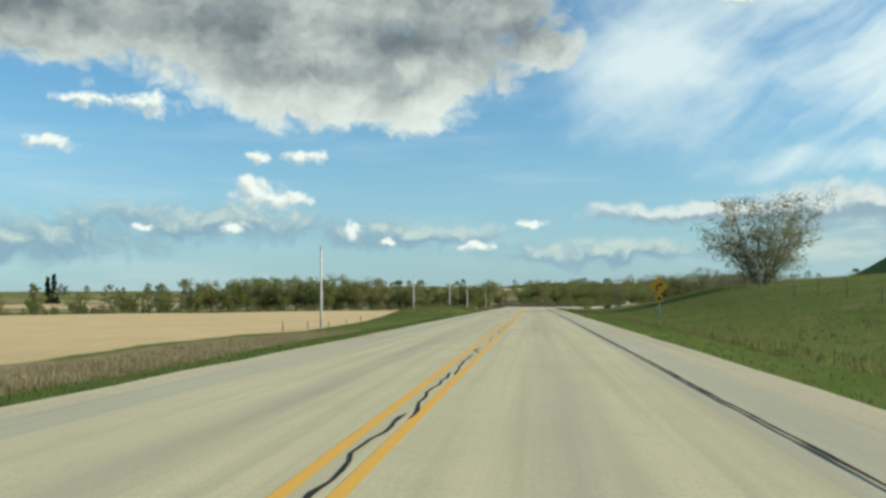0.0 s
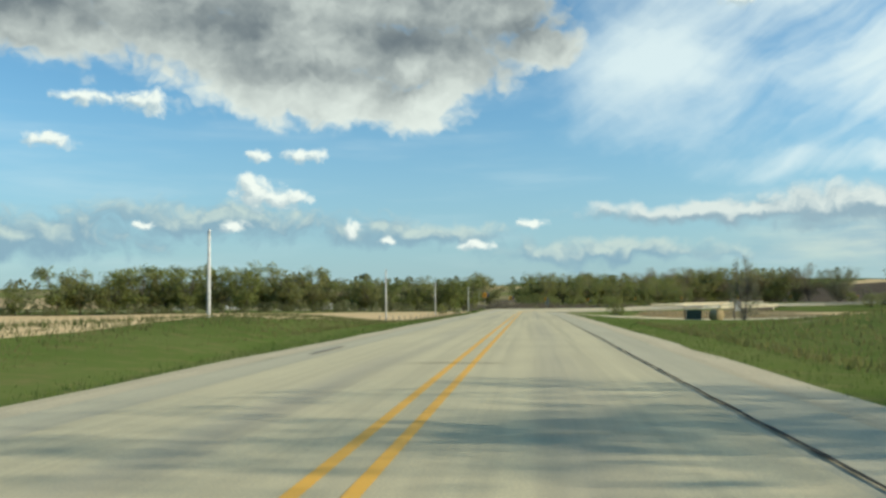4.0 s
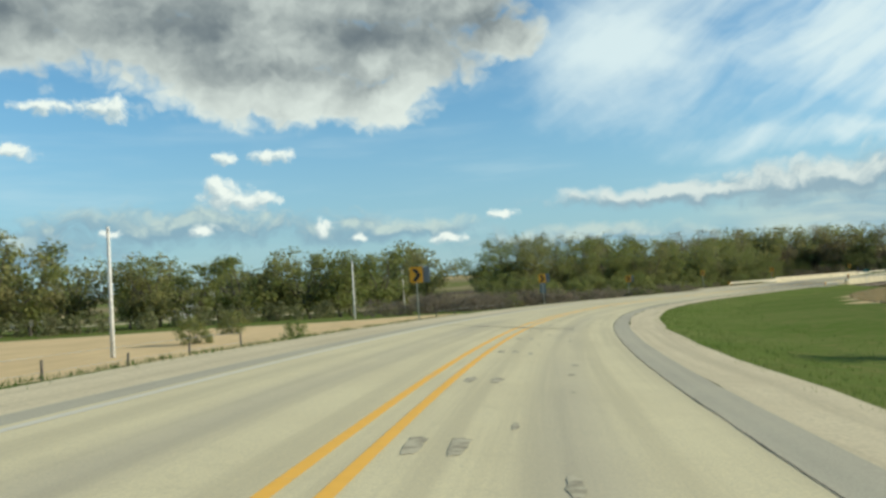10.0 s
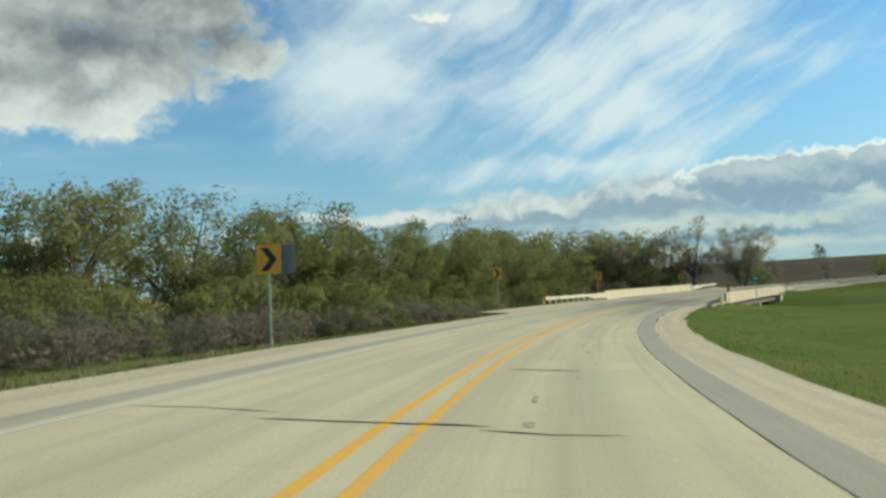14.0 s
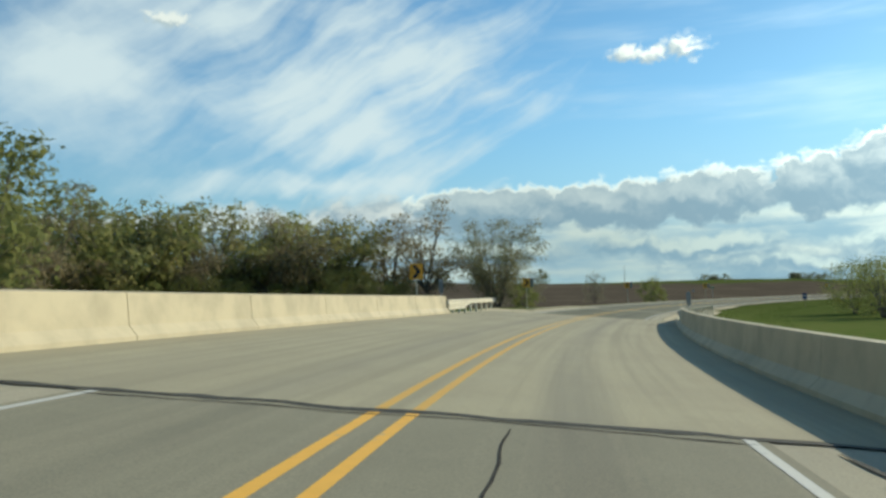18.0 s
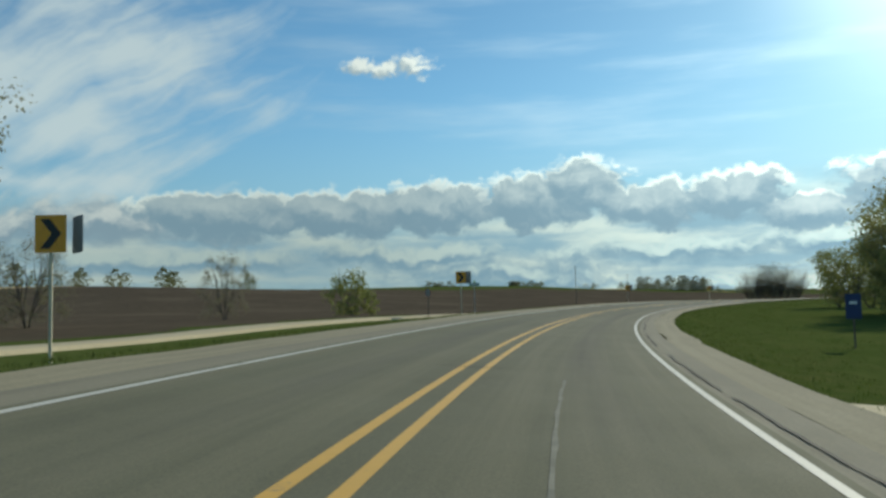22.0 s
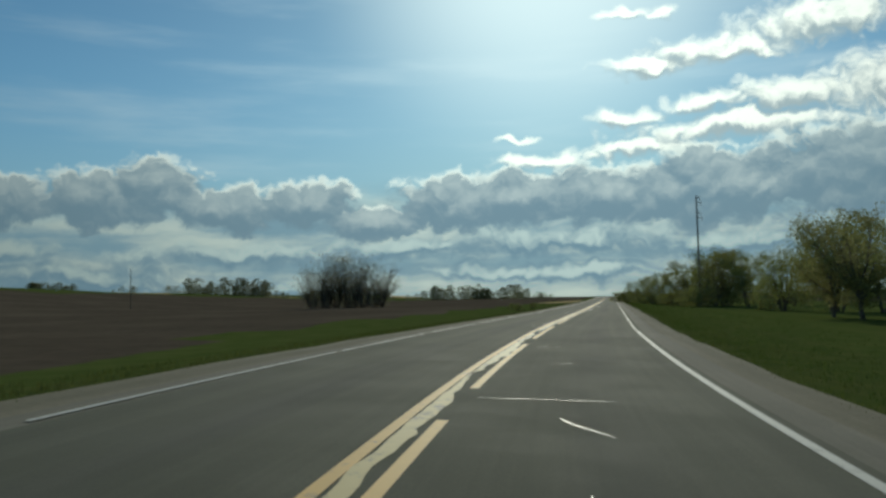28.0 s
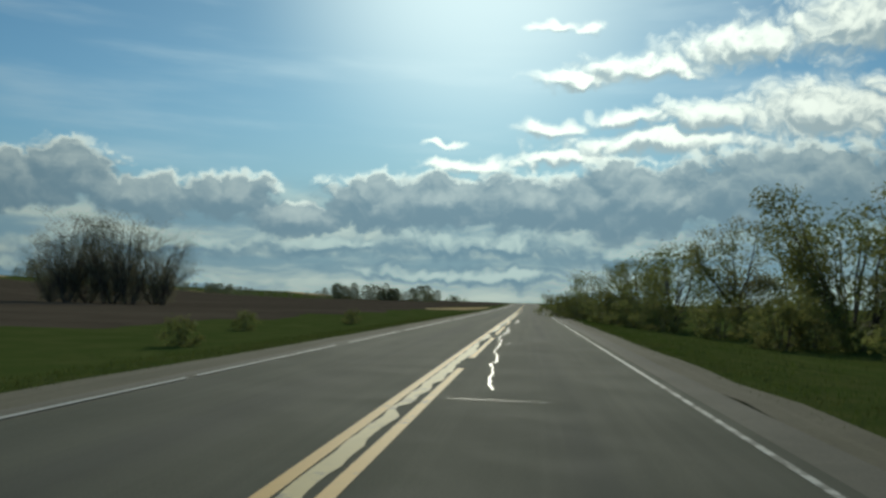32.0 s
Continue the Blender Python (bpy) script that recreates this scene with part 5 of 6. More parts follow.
riprap([(224, 5.6), (219, 5.7), (215, 6.0), (212, 7.0), (211, 9.5), (211, 15)], 900, .35)


# gravel aprons under the rails at the bridge ends
for rd, a, b, d0, d1 in ((road_1, 398, SPLIT, -8.3, -5.8), (road_2, SPLIT, DECK_A, -8.3, -5.5), (road_2, SPLIT, DECK_A, 5.5, 6.6), (road_3, DECK_END, 500, -8.6, -5.5), (road_3, DECK_END, 531, 5.5, 7.5), (road_3, 531, 560, 5.5, 6.5)):
    ribbon("gravel_apron", a, b, d0, d1, -.05, M_GRAVEL, rd, "pale gravel under the guard rail", gap=2, wobble=.25)


# ================= roadside boxes and far houses =================
def utility_cabinet(x, y):
    z = ground_at(x, y)
    ob = tagged(new("utility_cabinet"), "low dark green utility cabinet in the grass", "utility cabinet")
    ob.matrix_world = pose(x, y, z, 0, 0, -8)
    for nm, dims, mat_ in (("plinth", (-.8, .8, -.5, .5, -.2, .12), M_BARRIER), ("body", (-.72, .72, -.42, .42, .12, .98), M_CABINET), ("lid", (-.76, .76, -.46, .46, .98, 1.06), M_CABINET)):
        bm = bmesh.new()
        box(bm, *dims)
        bmesh.ops.bevel(bm, geom=bm.edges[:], offset=.02, segments=2, affect="EDGES")
        part(nm, bm, mat_, ob)
    for x0 in (-.70, .02):
        bm = bmesh.new()
        box(bm, x0, x0 + .68, -.44, -.425, .18, .94)
        part("door", bm, M_CABINET, ob)
    bm = bmesh.new()
    box(bm, -.95, -.87, -.3, -.22, -.3, 1.35)
    part("marker_post", bm, M_POSTWOOD, ob, "dark marker post")


def hay_bale(x, y):
    z = ground_at(x, y)
    ob = tagged(new("hay_bale"), "round tan hay bale in the grass", "hay bale")
    ob.matrix_world = pose(x, y, z + .55, 0, 0, 25)
    bm = bmesh.new()
    rings = []
    for y0, r0 in ((-.55, .50), (-.5, .57), (-.2, .60), (.2, .60), (.5, .57), (.55, .50)):
        rings.append([bm.verts.new((r0 * math.cos(6.2832 * k / 22) * (1 + .03 * noise.noise((k, y0, 1))), y0, r0 * math.sin(6.2832 * k / 22))) for k in range(22)])
    for a, b in zip(rings[:-1], rings[1:]):
        for k in range(22):
            bm.faces.new((a[k], b[k], b[(k + 1) % 22], a[(k + 1) % 22]))
    bm.faces.new(rings[0])
    bm.faces.new(rings[-1][::-1])
    part("bale_roll", bm, M_STRAW, ob, smooth=True)


def notice_board(x, y):
    z = ground_at(x, y)
    ob = tagged(new("notice_board"), "dark board on two legs at the farm drive", "sign board")
    ob.matrix_world = pose(x, y, z, 0, 0, 35)
    for x0 in (-.6, .52):
        bm = bmesh.new()
        box(bm, x0, x0 + .09, -.045, .045, -.4, 2.1)
        part("leg", bm, M_POSTWOOD, ob)
    bm = bmesh.new()
    box(bm, -.50, .51, -.02, .02, 1.0, 2.0)
    part("board", bm, M_SIGN_BACK, ob)
    bm = bmesh.new()
    box(bm, -.66, .67, -.06, .06, 2.1, 2.18)
    part("cap_rail", bm, M_POSTWOOD, ob)


M_CABINET = plain("dark_green_enamel", (.03, .05, .04), .5, vary=.3)
M_STRAW = plain("straw", (.42, .31, .15), .95, vary=.4, scale=12)
M_SIDING = plain("white_siding", (.70, .69, .65), .7, vary=.12, scale=2)
M_ROOF = plain("grey_shingle_roof", (.16, .15, .15), .85, vary=.3, scale=3)
M_PANE = plain("dark_window_glass", (.03, .035, .04), .15, vary=.2)
utility_cabinet(36.2, 178.6)
hay_bale(38.4, 178.2)
notice_board(40.8, 178.8)


def farmhouse(x, y, turn, w, depth, h, label):
    """A gabled house with windows and a door."""
    z = ground_at(x, y)
    ob = tagged(new("farmhouse"), label, "house", group="houses beyond the river")
    ob.matrix_world = pose(x, y, z, 0, 0, turn)
    bm = bmesh.new()
    box(bm, -w / 2, w / 2, -depth / 2, depth / 2, -.5, h)
    part("wall", bm, M_SIDING, ob)
    for s in (-1, 1):
        bm = bmesh.new()
        plate(bm, [(-depth / 2, h), (depth / 2, h), (0, h + depth * .4)], s * w / 2 - .1, s * w / 2 + .1)
        g = part("gable", bm, M_SIDING, ob)
        g.matrix_local = pose(0, 0, 0, 0, 0, 90)
        bm = bmesh.new()
        a, b = s * (depth / 2 + .4), h - .3
        vs = [bm.verts.new(v) for v in ((-w / 2 - .4, a, b), (w / 2 + .4, a, b), (w / 2 + .4, 0, h + depth * .4 + .1), (-w / 2 - .4, 0, h + depth * .4 + .1))]
        f = bm.faces.new(vs if s < 0 else vs[::-1])
        up = bmesh.ops.extrude_face_region(bm, geom=[f])
        bmesh.ops.translate(bm, vec=(0, 0, .18), verts=[v for v in up["geom"] if isinstance(v, bmesh.types.BMVert)])
        part("roof_slope", bm, M_ROOF, ob)
    for k in range(3):
        for u in ((1.2, 4.0) if h > 5 else (1.2,)):
            bm = bmesh.new()
            x0 = -w / 2 + w * (k + .5) / 3
            if k == 1 and u < 2:
                box(bm, x0 - .5, x0 + .5, -depth / 2 - .06, -depth / 2 + .05, 0, 2.1)
                part("door", bm, M_ROOF, ob)
                continue
            box(bm, x0 - .5, x0 + .5, -depth / 2 - .05, -depth / 2 + .05, u, u + 1.3)
            part("window", bm, M_PANE, ob)
    bm = bmesh.new()
    box(bm, w * .2, w * .2 + .7, -.35, .35, h + depth * .2, h + depth * .4 + 1.0)
    part("chimney", bm, M_POSTWOOD, ob)
    return ob


for x_, y_, tu, w_, d_, h_, lb in ((-118, 490, 12, 13, 8, 5.6, "white two-storey farmhouse behind the trees"), (-96, 500, 20, 9, 7, 3.2, "low white farm building behind the trees"),
                                   (-52, 512, 8, 11, 7, 5.4, "white gabled house behind the trees"), (-30, 520, -6, 9, 7, 3.0, "small white house among trees"), (-142, 922, 15, 14, 9, 5.0, "long white farm shed on the far ridge")):
    farmhouse(x_, y_, tu, w_, d_, h_, lb)


# ================= trees =================
def tree_parts(seed, h, wide, stems, leaves, leaf, low=.12, lobes=18, twigs=7, size=.17):
    """Wood and crown of a tree h metres high: stems, limbs to the crown's clumps, twigs and leaves."""
    r = random.Random(seed)
    wv, wf, lv, lf = [], [], [], []

    def bar(a, b, r0, r1, sides):
        q = (b - a).to_track_quat("Z", "Y").to_matrix()
        i = len(wv)
        for c, rad in ((a, r0), (b, r1)):
            for k in range(sides):
                wv.append(c + q @ Vector((rad * math.cos(6.2832 * k / sides), rad * math.sin(6.2832 * k / sides), 0)))
        for k in range(sides):
            j = (k + 1) % sides
            wf.append((i + k, i + j, i + sides + j, i + sides + k))

    def bough(a, b, r0, r1, sides, joints, bend):
        pts = [a]
        for k in range(1, joints):
            f = k / joints
            pts.append(a.lerp(b, f) + Vector((r.uniform(-1, 1), r.uniform(-1, 1), r.uniform(-.3, .8))) * bend)
        pts.append(b)
        for k in range(joints):
            bar(pts[k], pts[k + 1], r0 + (r1 - r0) * k / joints, r0 + (r1 - r0) * (k + 1) / joints, sides)
        return pts

    trunks = []
    rad = h * .021 / stems ** .4
    for k in range(stems):
        t = 6.2832 * (k + r.random() * .6) / stems
        out = 0 if stems == 1 else 1
        foot = Vector((math.cos(t) * .02 * h * out, math.sin(t) * .02 * h * out, -.3))
        lean = r.uniform(.10, .20) * out + .03
        top = Vector((math.cos(t) * lean * h, math.sin(t) * lean * h, h * r.uniform(.66, .80)))
        trunks.append(bough(foot, top, rad, rad * .3, 7, 5, h * .018))
    for k in range(lobes):
        f = (k + .5) / lobes
        z = low + size * .6 + (1 - low - size * 1.25) * f
        e = (z - low) / (1 - low)
        reach = wide * .5 * math.sqrt(max(.05, 1 - (2 * e - .85) ** 2 * .8)) * r.uniform(.45, .92)
        if k == lobes - 1:
            reach *= .3
        t = k * 2.39996 + r.uniform(-.5, .5)
        c = Vector((math.cos(t) * reach, math.sin(t) * reach, z)) * h
        c.z = z * h
        s = h * size * r.uniform(.75, 1.25)
        trunk = min(trunks, key=lambda q: (q[-1].xy - c.xy).length)
        start = trunk[max(1, min(4, int(z * 5 * .72)))]
        end = bough(start, c, rad * .38, rad * .12, 5, 3, h * .02)[-1]
        for _ in range(twigs):
            w = Vector((r.gauss(0, 1), r.gauss(0, 1), r.gauss(.25, .8))).normalized()
            tip = end + w * s * r.uniform(.4, .9)
            bar(end, tip, rad * .10, rad * .03, 3)
            if twigs > 9:
                for _ in range(3):
                    w2 = (w + Vector((r.gauss(0, .6), r.gauss(0, .6), r.gauss(.2, .5)))).normalized()
                    mid = end.lerp(tip, r.uniform(.4, .9))
                    bar(mid, mid + w2 * s * r.uniform(.3, .7), rad * .035, rad * .015, 3)
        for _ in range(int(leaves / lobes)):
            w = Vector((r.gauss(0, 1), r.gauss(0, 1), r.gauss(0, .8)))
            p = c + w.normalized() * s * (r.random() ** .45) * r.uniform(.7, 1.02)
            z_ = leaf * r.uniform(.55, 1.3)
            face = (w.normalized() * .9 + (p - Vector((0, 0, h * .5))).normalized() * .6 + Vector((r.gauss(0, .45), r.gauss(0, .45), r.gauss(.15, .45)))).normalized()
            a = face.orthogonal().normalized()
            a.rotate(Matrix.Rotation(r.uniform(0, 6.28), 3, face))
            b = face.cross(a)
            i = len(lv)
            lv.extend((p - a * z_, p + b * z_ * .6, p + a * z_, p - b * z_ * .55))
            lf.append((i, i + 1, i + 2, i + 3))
    return wv, wf, lv, lf


def limbed_parts(seed, h, wide, stems, leaves, leaf, fork=.28, limbs=6, tufts=5, size=.085):
    """Wood and crown of an open tree: stems that fork into rising, bent limbs, each with boughs that end in loose tufts of small leaves."""
    r = random.Random(seed)
    wv, wf, lv, lf, ends = [], [], [], [], []

    def bar(a, b, r0, r1, sides):
        q = (b - a).to_track_quat("Z", "Y").to_matrix()
        i = len(wv)
        for c, rad in ((a, r0), (b, r1)):
            for k in range(sides):
                wv.append(c + q @ Vector((rad * math.cos(6.2832 * k / sides), rad * math.sin(6.2832 * k / sides), 0)))
        for k in range(sides):
            j = (k + 1) % sides
            wf.append((i + k, i + j, i + sides + j, i + sides + k))

    def bent(a, b, r0, r1, sides, joints, sag):
        pts = [a] + [a.lerp(b, k / joints) + Vector((r.uniform(-1, 1), r.uniform(-1, 1), r.uniform(-.6, .9))) * sag for k in range(1, joints)] + [b]
        for k in range(joints):
            bar(pts[k], pts[k + 1], r0 + (r1 - r0) * k / joints, r0 + (r1 - r0) * (k + 1) / joints, sides)
        return pts

    rad = h * .019 / stems ** .35
    for k in range(stems):
        t = 6.2832 * (k + r.random() * .7) / stems
        out = 0 if stems == 1 else .03 * h
        top = Vector((math.cos(t) * out * 3 + r.gauss(0, .02 * h), math.sin(t) * out * 3 + r.gauss(0, .02 * h), h * fork * r.uniform(.8, 1.25)))
        bent(Vector((math.cos(t) * out * .5, math.sin(t) * out * .5, -.4)), top, rad * 1.15, rad * .8, 8, 3, .012 * h)
        n_ = max(2, round(limbs / stems))
        for j in range(n_):
            u = t + 6.2832 * (j + r.uniform(-.3, .3)) / n_ if stems == 1 else t + r.uniform(-1.3, 1.3)
            rise = .34 + .52 * (j + r.uniform(.0, .9)) / n_ if j else .88
            reach = wide * h * .5 * r.uniform(.25, .72) * (1.15 - .6 * max(0, rise - .5))
            tip = Vector((top.x + math.cos(u) * reach, top.y + math.sin(u) * reach, h * rise))
            limb = bent(top, tip, rad * .55, rad * .16, 5, 4, .03 * h)
            for m in range(tufts):
                a = limb[min(4, 1 + m * 4 // tufts)]
                v = u + r.uniform(-1.5, 1.5)
                e = a + Vector((math.cos(v) * r.uniform(.05, .17), math.sin(v) * r.uniform(.05, .17), r.uniform(-.02, .14))) * h
                e.z = min(e.z, h * .97)
                bent(a, e, rad * .16, rad * .05, 3, 2, .012 * h)
                ends.append((e, r.uniform(.75, 1.25)))
            ends.append((limb[-1], 1.1))
            low = top.lerp(tip, r.uniform(.1, .5)) + Vector((r.gauss(0, .05), r.gauss(0, .05), -.07 - .05 * r.random())) * h
            bent(top, low, rad * .2, rad * .06, 3, 2, .015 * h)
            ends.append((low, 1.05))
    each = max(3, leaves // len(ends))
    for e, f in ends:
        for _ in range(2):
            w = Vector((r.gauss(0, 1), r.gauss(0, 1), r.gauss(.3, .8))).normalized()
            bar(e, e + w * h * size * f * r.uniform(.7, 1.2), rad * .045, rad * .012, 3)
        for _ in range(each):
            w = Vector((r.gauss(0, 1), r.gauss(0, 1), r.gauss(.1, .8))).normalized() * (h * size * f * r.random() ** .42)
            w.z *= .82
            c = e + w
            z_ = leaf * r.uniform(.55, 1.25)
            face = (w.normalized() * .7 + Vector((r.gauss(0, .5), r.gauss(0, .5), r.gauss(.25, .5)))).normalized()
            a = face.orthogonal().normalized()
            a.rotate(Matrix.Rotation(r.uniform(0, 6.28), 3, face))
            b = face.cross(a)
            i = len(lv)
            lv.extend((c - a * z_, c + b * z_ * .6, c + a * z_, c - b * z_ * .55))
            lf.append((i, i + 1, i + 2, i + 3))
    return wv, wf, lv, lf


def make_tree(name, label, category, spec, leaf_mat, group="", form=tree_parts):
    wv, wf, lv, lf = form(*spec)
    ob = tagged(new(name), label, category, group)
    sheet("trunk", wv, wf, M_BARK, ob, "forked trunk with bare limbs")
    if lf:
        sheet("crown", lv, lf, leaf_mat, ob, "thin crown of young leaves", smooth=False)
    return ob


LABEL_T = "broad riverside tree in thin young leaf"
KINDS = [
    make_tree("tree", LABEL_T, "tree", (11, 12, 1.0, 1, 2000, .36, .15, 8, 5, .125), M_LEAF, "riverside trees", limbed_parts),
    make_tree("tree", LABEL_T, "tree", (12, 13, 1.0, 2, 2000, .37, .13, 9, 5, .125), M_LEAF, "riverside trees", limbed_parts),
    make_tree("tree", "willow-like tree with yellow-green spring leaves", "tree", (13, 11, 1.15, 3, 6000, .18, .10, 10, 8, .100), M_LEAF, "riverside trees", limbed_parts),
    make_tree("tree", "dark olive tree in early leaf", "tree", (14, 13, 1.0, 1, 2000, .37, .14, 8, 5, .125), M_LEAF_DARK, "riverside trees", limbed_parts),
    make_tree("tree", "half-bare tree with reddish spring buds", "tree", (15, 14, 1.0, 1, 3600, .26, .18, 9, 6, .105), M_LEAF_BUD, "riverside trees", limbed_parts),
    make_tree("tree", "multi-stemmed bushy tree in pale leaf", "tree", (16, 9, 1.05, 5, 4200, .16, .0, 30, 6, .18), M_LEAF, "roadside trees"),
    make_tree("tree", "nearly bare tree with fine grey twigs", "tree", (17, 13, 1.10, 6, 6000, .22, -.02, 40, 8, .14), M_TWIG, "roadside trees"),
    make_tree("bush", "rounded green roadside bush", "bush", (18, 3.4, 1.25, 5, 1800, .15, -.14, 22, 4, .21), M_LEAF, "bushes"),
    make_tree("bush", "tangled bare brush with reddish twigs", "bush", (19, 2.6, 1.5, 5, 800, .13, -.1, 12, 7, .28), M_BRUSH, "brush along the river"),
    make_tree("tree", "round multi-stemmed tree in fine new leaf", "tree", (20, 16, 1.0, 6, 7000, .27, .0, 40, 5, .16), M_LEAF_DARK, "roadside trees"),
    make_tree("tree", "full riverside tree in olive spring leaf", "tree", (21, 11, 1.1, 2, 6000, .18, .13, 10, 8, .100), M_LEAF, "riverside trees", limbed_parts),
    make_tree("tree", "dark olive riverside tree close to the road", "tree", (22, 12, 1.1, 1, 6000, .185, .15, 9, 8, .100), M_LEAF_DARK, "riverside trees", limbed_parts),
    make_tree("tree", "wide multi-stemmed tree with many upright limbs and sparse new leaf", "tree", (23, 13, 1.25, 7, 19000, .145, .09, 35, 7, .098), M_LEAF_SPARSE, "roadside trees", limbed_parts),
    make_tree("tree", "bare tree with upright grey limbs in a grove", "tree", (29, 16, .95, 3, 6500, .17, .12, 21, 9, .105), M_TWIG, "grove in the ploughed field", limbed_parts),
]
HEIGHT = [12, 13, 11, 13, 14, 9, 13, 3.4, 2.6, 16, 11, 12, 13, 16]
placed = [False] * len(KINDS)


def plant(k, x, y, h, turn=None, r=random.Random(77), wide=1.0):
    """Stands a tree of kind k on the land."""
    f = h / HEIGHT[k]
    m = pose(x, y, ground_at(x, y) - .1, 0, 0, r.uniform(0, 360) if turn is None else turn)
    if not placed[k]:
        placed[k] = True
        ob = KINDS[k]
        ob.matrix_basis = m @ Matrix.Diagonal((f * wide, f * wide, f, 1))
        return ob
    ob = copy_thing(KINDS[k], m)
    ob.scale = (f * wide, f * wide, f)
    return ob


def belt(line, gap, depth, kinds, lo, hi, seed, wide=1.0):
    """A ragged row of trees along plan points."""
    r = random.Random(seed)
    for a, b in zip(line[:-1], line[1:]):
        a, b = Vector(a), Vector(b)
        n = max(1, int((b - a).length / gap))
        side = Vector((a.y - b.y, b.x - a.x)).normalized()
        for k in range(n):
            p = a.lerp(b, (k + r.uniform(.1, .9)) / n) + side * r.uniform(-depth, depth)
            plant(r.choice(kinds), p.x, p.y, r.uniform(lo, hi), r=r, wide=wide * r.uniform(.9, 1.2))


# the river wood outside the bend
belt([(-300, 318), (-150, 322), (-104, 330)], 10.5, 5, (0, 0, 1, 3), 7.5, 9.5, 1, 1.25)
belt([(-104, 330), (-85, 334), (-30, 358)], 5.2, 5, (0, 0, 1, 3, 3), 13, 15.5, 50, 1.1)
belt([(-30, 358), (-5, 373), (22, 392)], 5.5, 4, (0, 1, 3), 10.5, 12.5, 51, 1.1)
belt([(-100, 350), (-85, 352), (-30, 375)], 11, 5, (0, 3, 1), 13, 16.0, 11, 1.15)
belt([(-30, 375), (-10, 388), (25, 418)], 8, 4, (0, 3, 1), 9.5, 11.5, 52, 1.15)
belt([xy(386, -44), xy(410, -42), xy(424, -35)], 5.5, 3, (10, 11, 2), 13.5, 15, 2, 1.0)
belt([xy(424, -34), xy(443, -30), xy(455, -25)], 5.0, 2.5, (2, 10, 11), 11.5, 13.5, 15, 1.0)
belt([xy(453, -23), xy(463, -22)], 4.0, 1.2, (2, 10), 11.5, 13.5, 17, .9)
belt([xy(464, -31), xy(466, -52)], 5.0, 2.5, (4, 10, 11), 14.5, 17, 18, 1.0)
belt([xy(392, -62), xy(405, -86)], 7, 4, (0, 3, 1), 13.5, 15, 3, 1.1)
belt([xy(430, -50), xy(460, -62)], 6, 4, (3, 4, 0), 15, 17, 33, 1.1)
belt([xy(372, -34), xy(395, -33), xy(430, -26), xy(456, -20)], 4.0, 2.0, (5, 2, 7, 7), 4.2, 6.5, 34, 1.1)
belt([xy(348, -28), xy(380, -22.5), xy(412, -20.5), xy(436, -20)], 1.8, 2.5, (8, 8, 8, 8, 7), 2.0, 3.2, 4, 1.4)
belt([xy(344, -38), xy(356, -31), xy(372, -26)], 1.8, 4, (8, 8), 2.4, 3.6, 19, 1.5)
# beyond the bridge, outside the bend
belt([(118, 510), (150, 540), (205, 541)], 4.6, 5, (3, 4, 3, 0), 16, 19.5, 5, 1.1)
belt([(105, 545), (205, 562)], 8, 5, (3, 4, 3), 16, 20, 6, 1.1)
belt([(112, 500), (160, 530), (200, 532)], 5, 4, (8, 7, 8), 2.5, 4.5, 16, 1.3)
belt([(112, 506), (150, 534), (206, 536)], 3.4, 4, (5, 5, 7, 10), 5, 8.5, 53, 1.2)
plant(4, 208.3, 534.8, 20.5, 40, wide=1.1)
plant(12, 223.5, 531.3, 18.6, 10, wide=.95)
plant(7, 229, 529, 5.5, 70)
plant(6, 243, 541, 8.5, 90)
plant(6, 268.8, 543.5, 8.2, 120, wide=.8)
plant(7, 299.5, 548.5, 7.2, 30, wide=.9)
# inside the bend: trees and bushes
belt([xy(527, 20), xy(545, 24), xy(560, 30)], 7, 3, (5, 2, 5), 6.5, 8.5, 7)
belt([xy(624, 27), xy(652, 29)], 6, 2.0, (9, 9, 10), 12.5, 14.5, 8, .9)
belt([xy(674, 22), xy(695, 24)], 6, 3, (5, 10), 9, 11, 38)
belt([xy(705, 27), xy(745, 27)], 8, 3, (5, 10), 7, 9, 9)
belt([xy(766, 24), xy(800, 22)], 4.6, 2.5, (5, 11, 10), 7, 8.5, 39)
for k_, x_, y_, h_ in ((10, 457, 464.5, 10.0), (5, 463, 466, 10.4), (11, 469.5, 464, 10.2), (5, 475, 467, 8.0), (7, 481.5, 466, 4.6), (10, 502, 462, 9.2), (5, 506.5, 465.5, 9.8), (9, 511, 463, 9.4), (5, 515.5, 460.5, 9.8), (10, 520, 464.5, 8.4), (5, 526, 461.5, 8.2), (11, 535.5, 463.5, 7.8), (5, 541, 466, 7.0),
                       (5, 548, 466.5, 6.2), (10, 556, 464, 6.4), (5, 505, 454, 8.6), (5, 567, 466, 5.4)):
    plant(k_, x_, y_, h_)
belt([(500, 469), (530, 468), (570, 469)], 5.5, 1.5, (7,), 2.2, 3.4, 43, 1.3)
plant(7, 46.2, 263.4, 4.4, 15, wide=.7)
for s_, d_ in ((307, -31), (296, -27), (262, -15), (286, -14), (868, -13), (884, -16), (905, -14)):
    p_ = road(s_, d_)
    plant(7, p_.x, p_.y, 2.3 if s_ > 290 and s_ < 400 else 1.4)
# the hillside at the start
plant(12, 39.2, 99.6, 11.4, 0, wide=1.08)
belt([(36, 112), (46, 122), (52, 135)], 4.5, 2, (8, 8, 6), 2.5, 4.0, 13)
belt([xy(178, 42), xy(190, 50)], 5, 3, (5, 6, 2), 6, 8, 14)
p_ = road(164, 18.5)
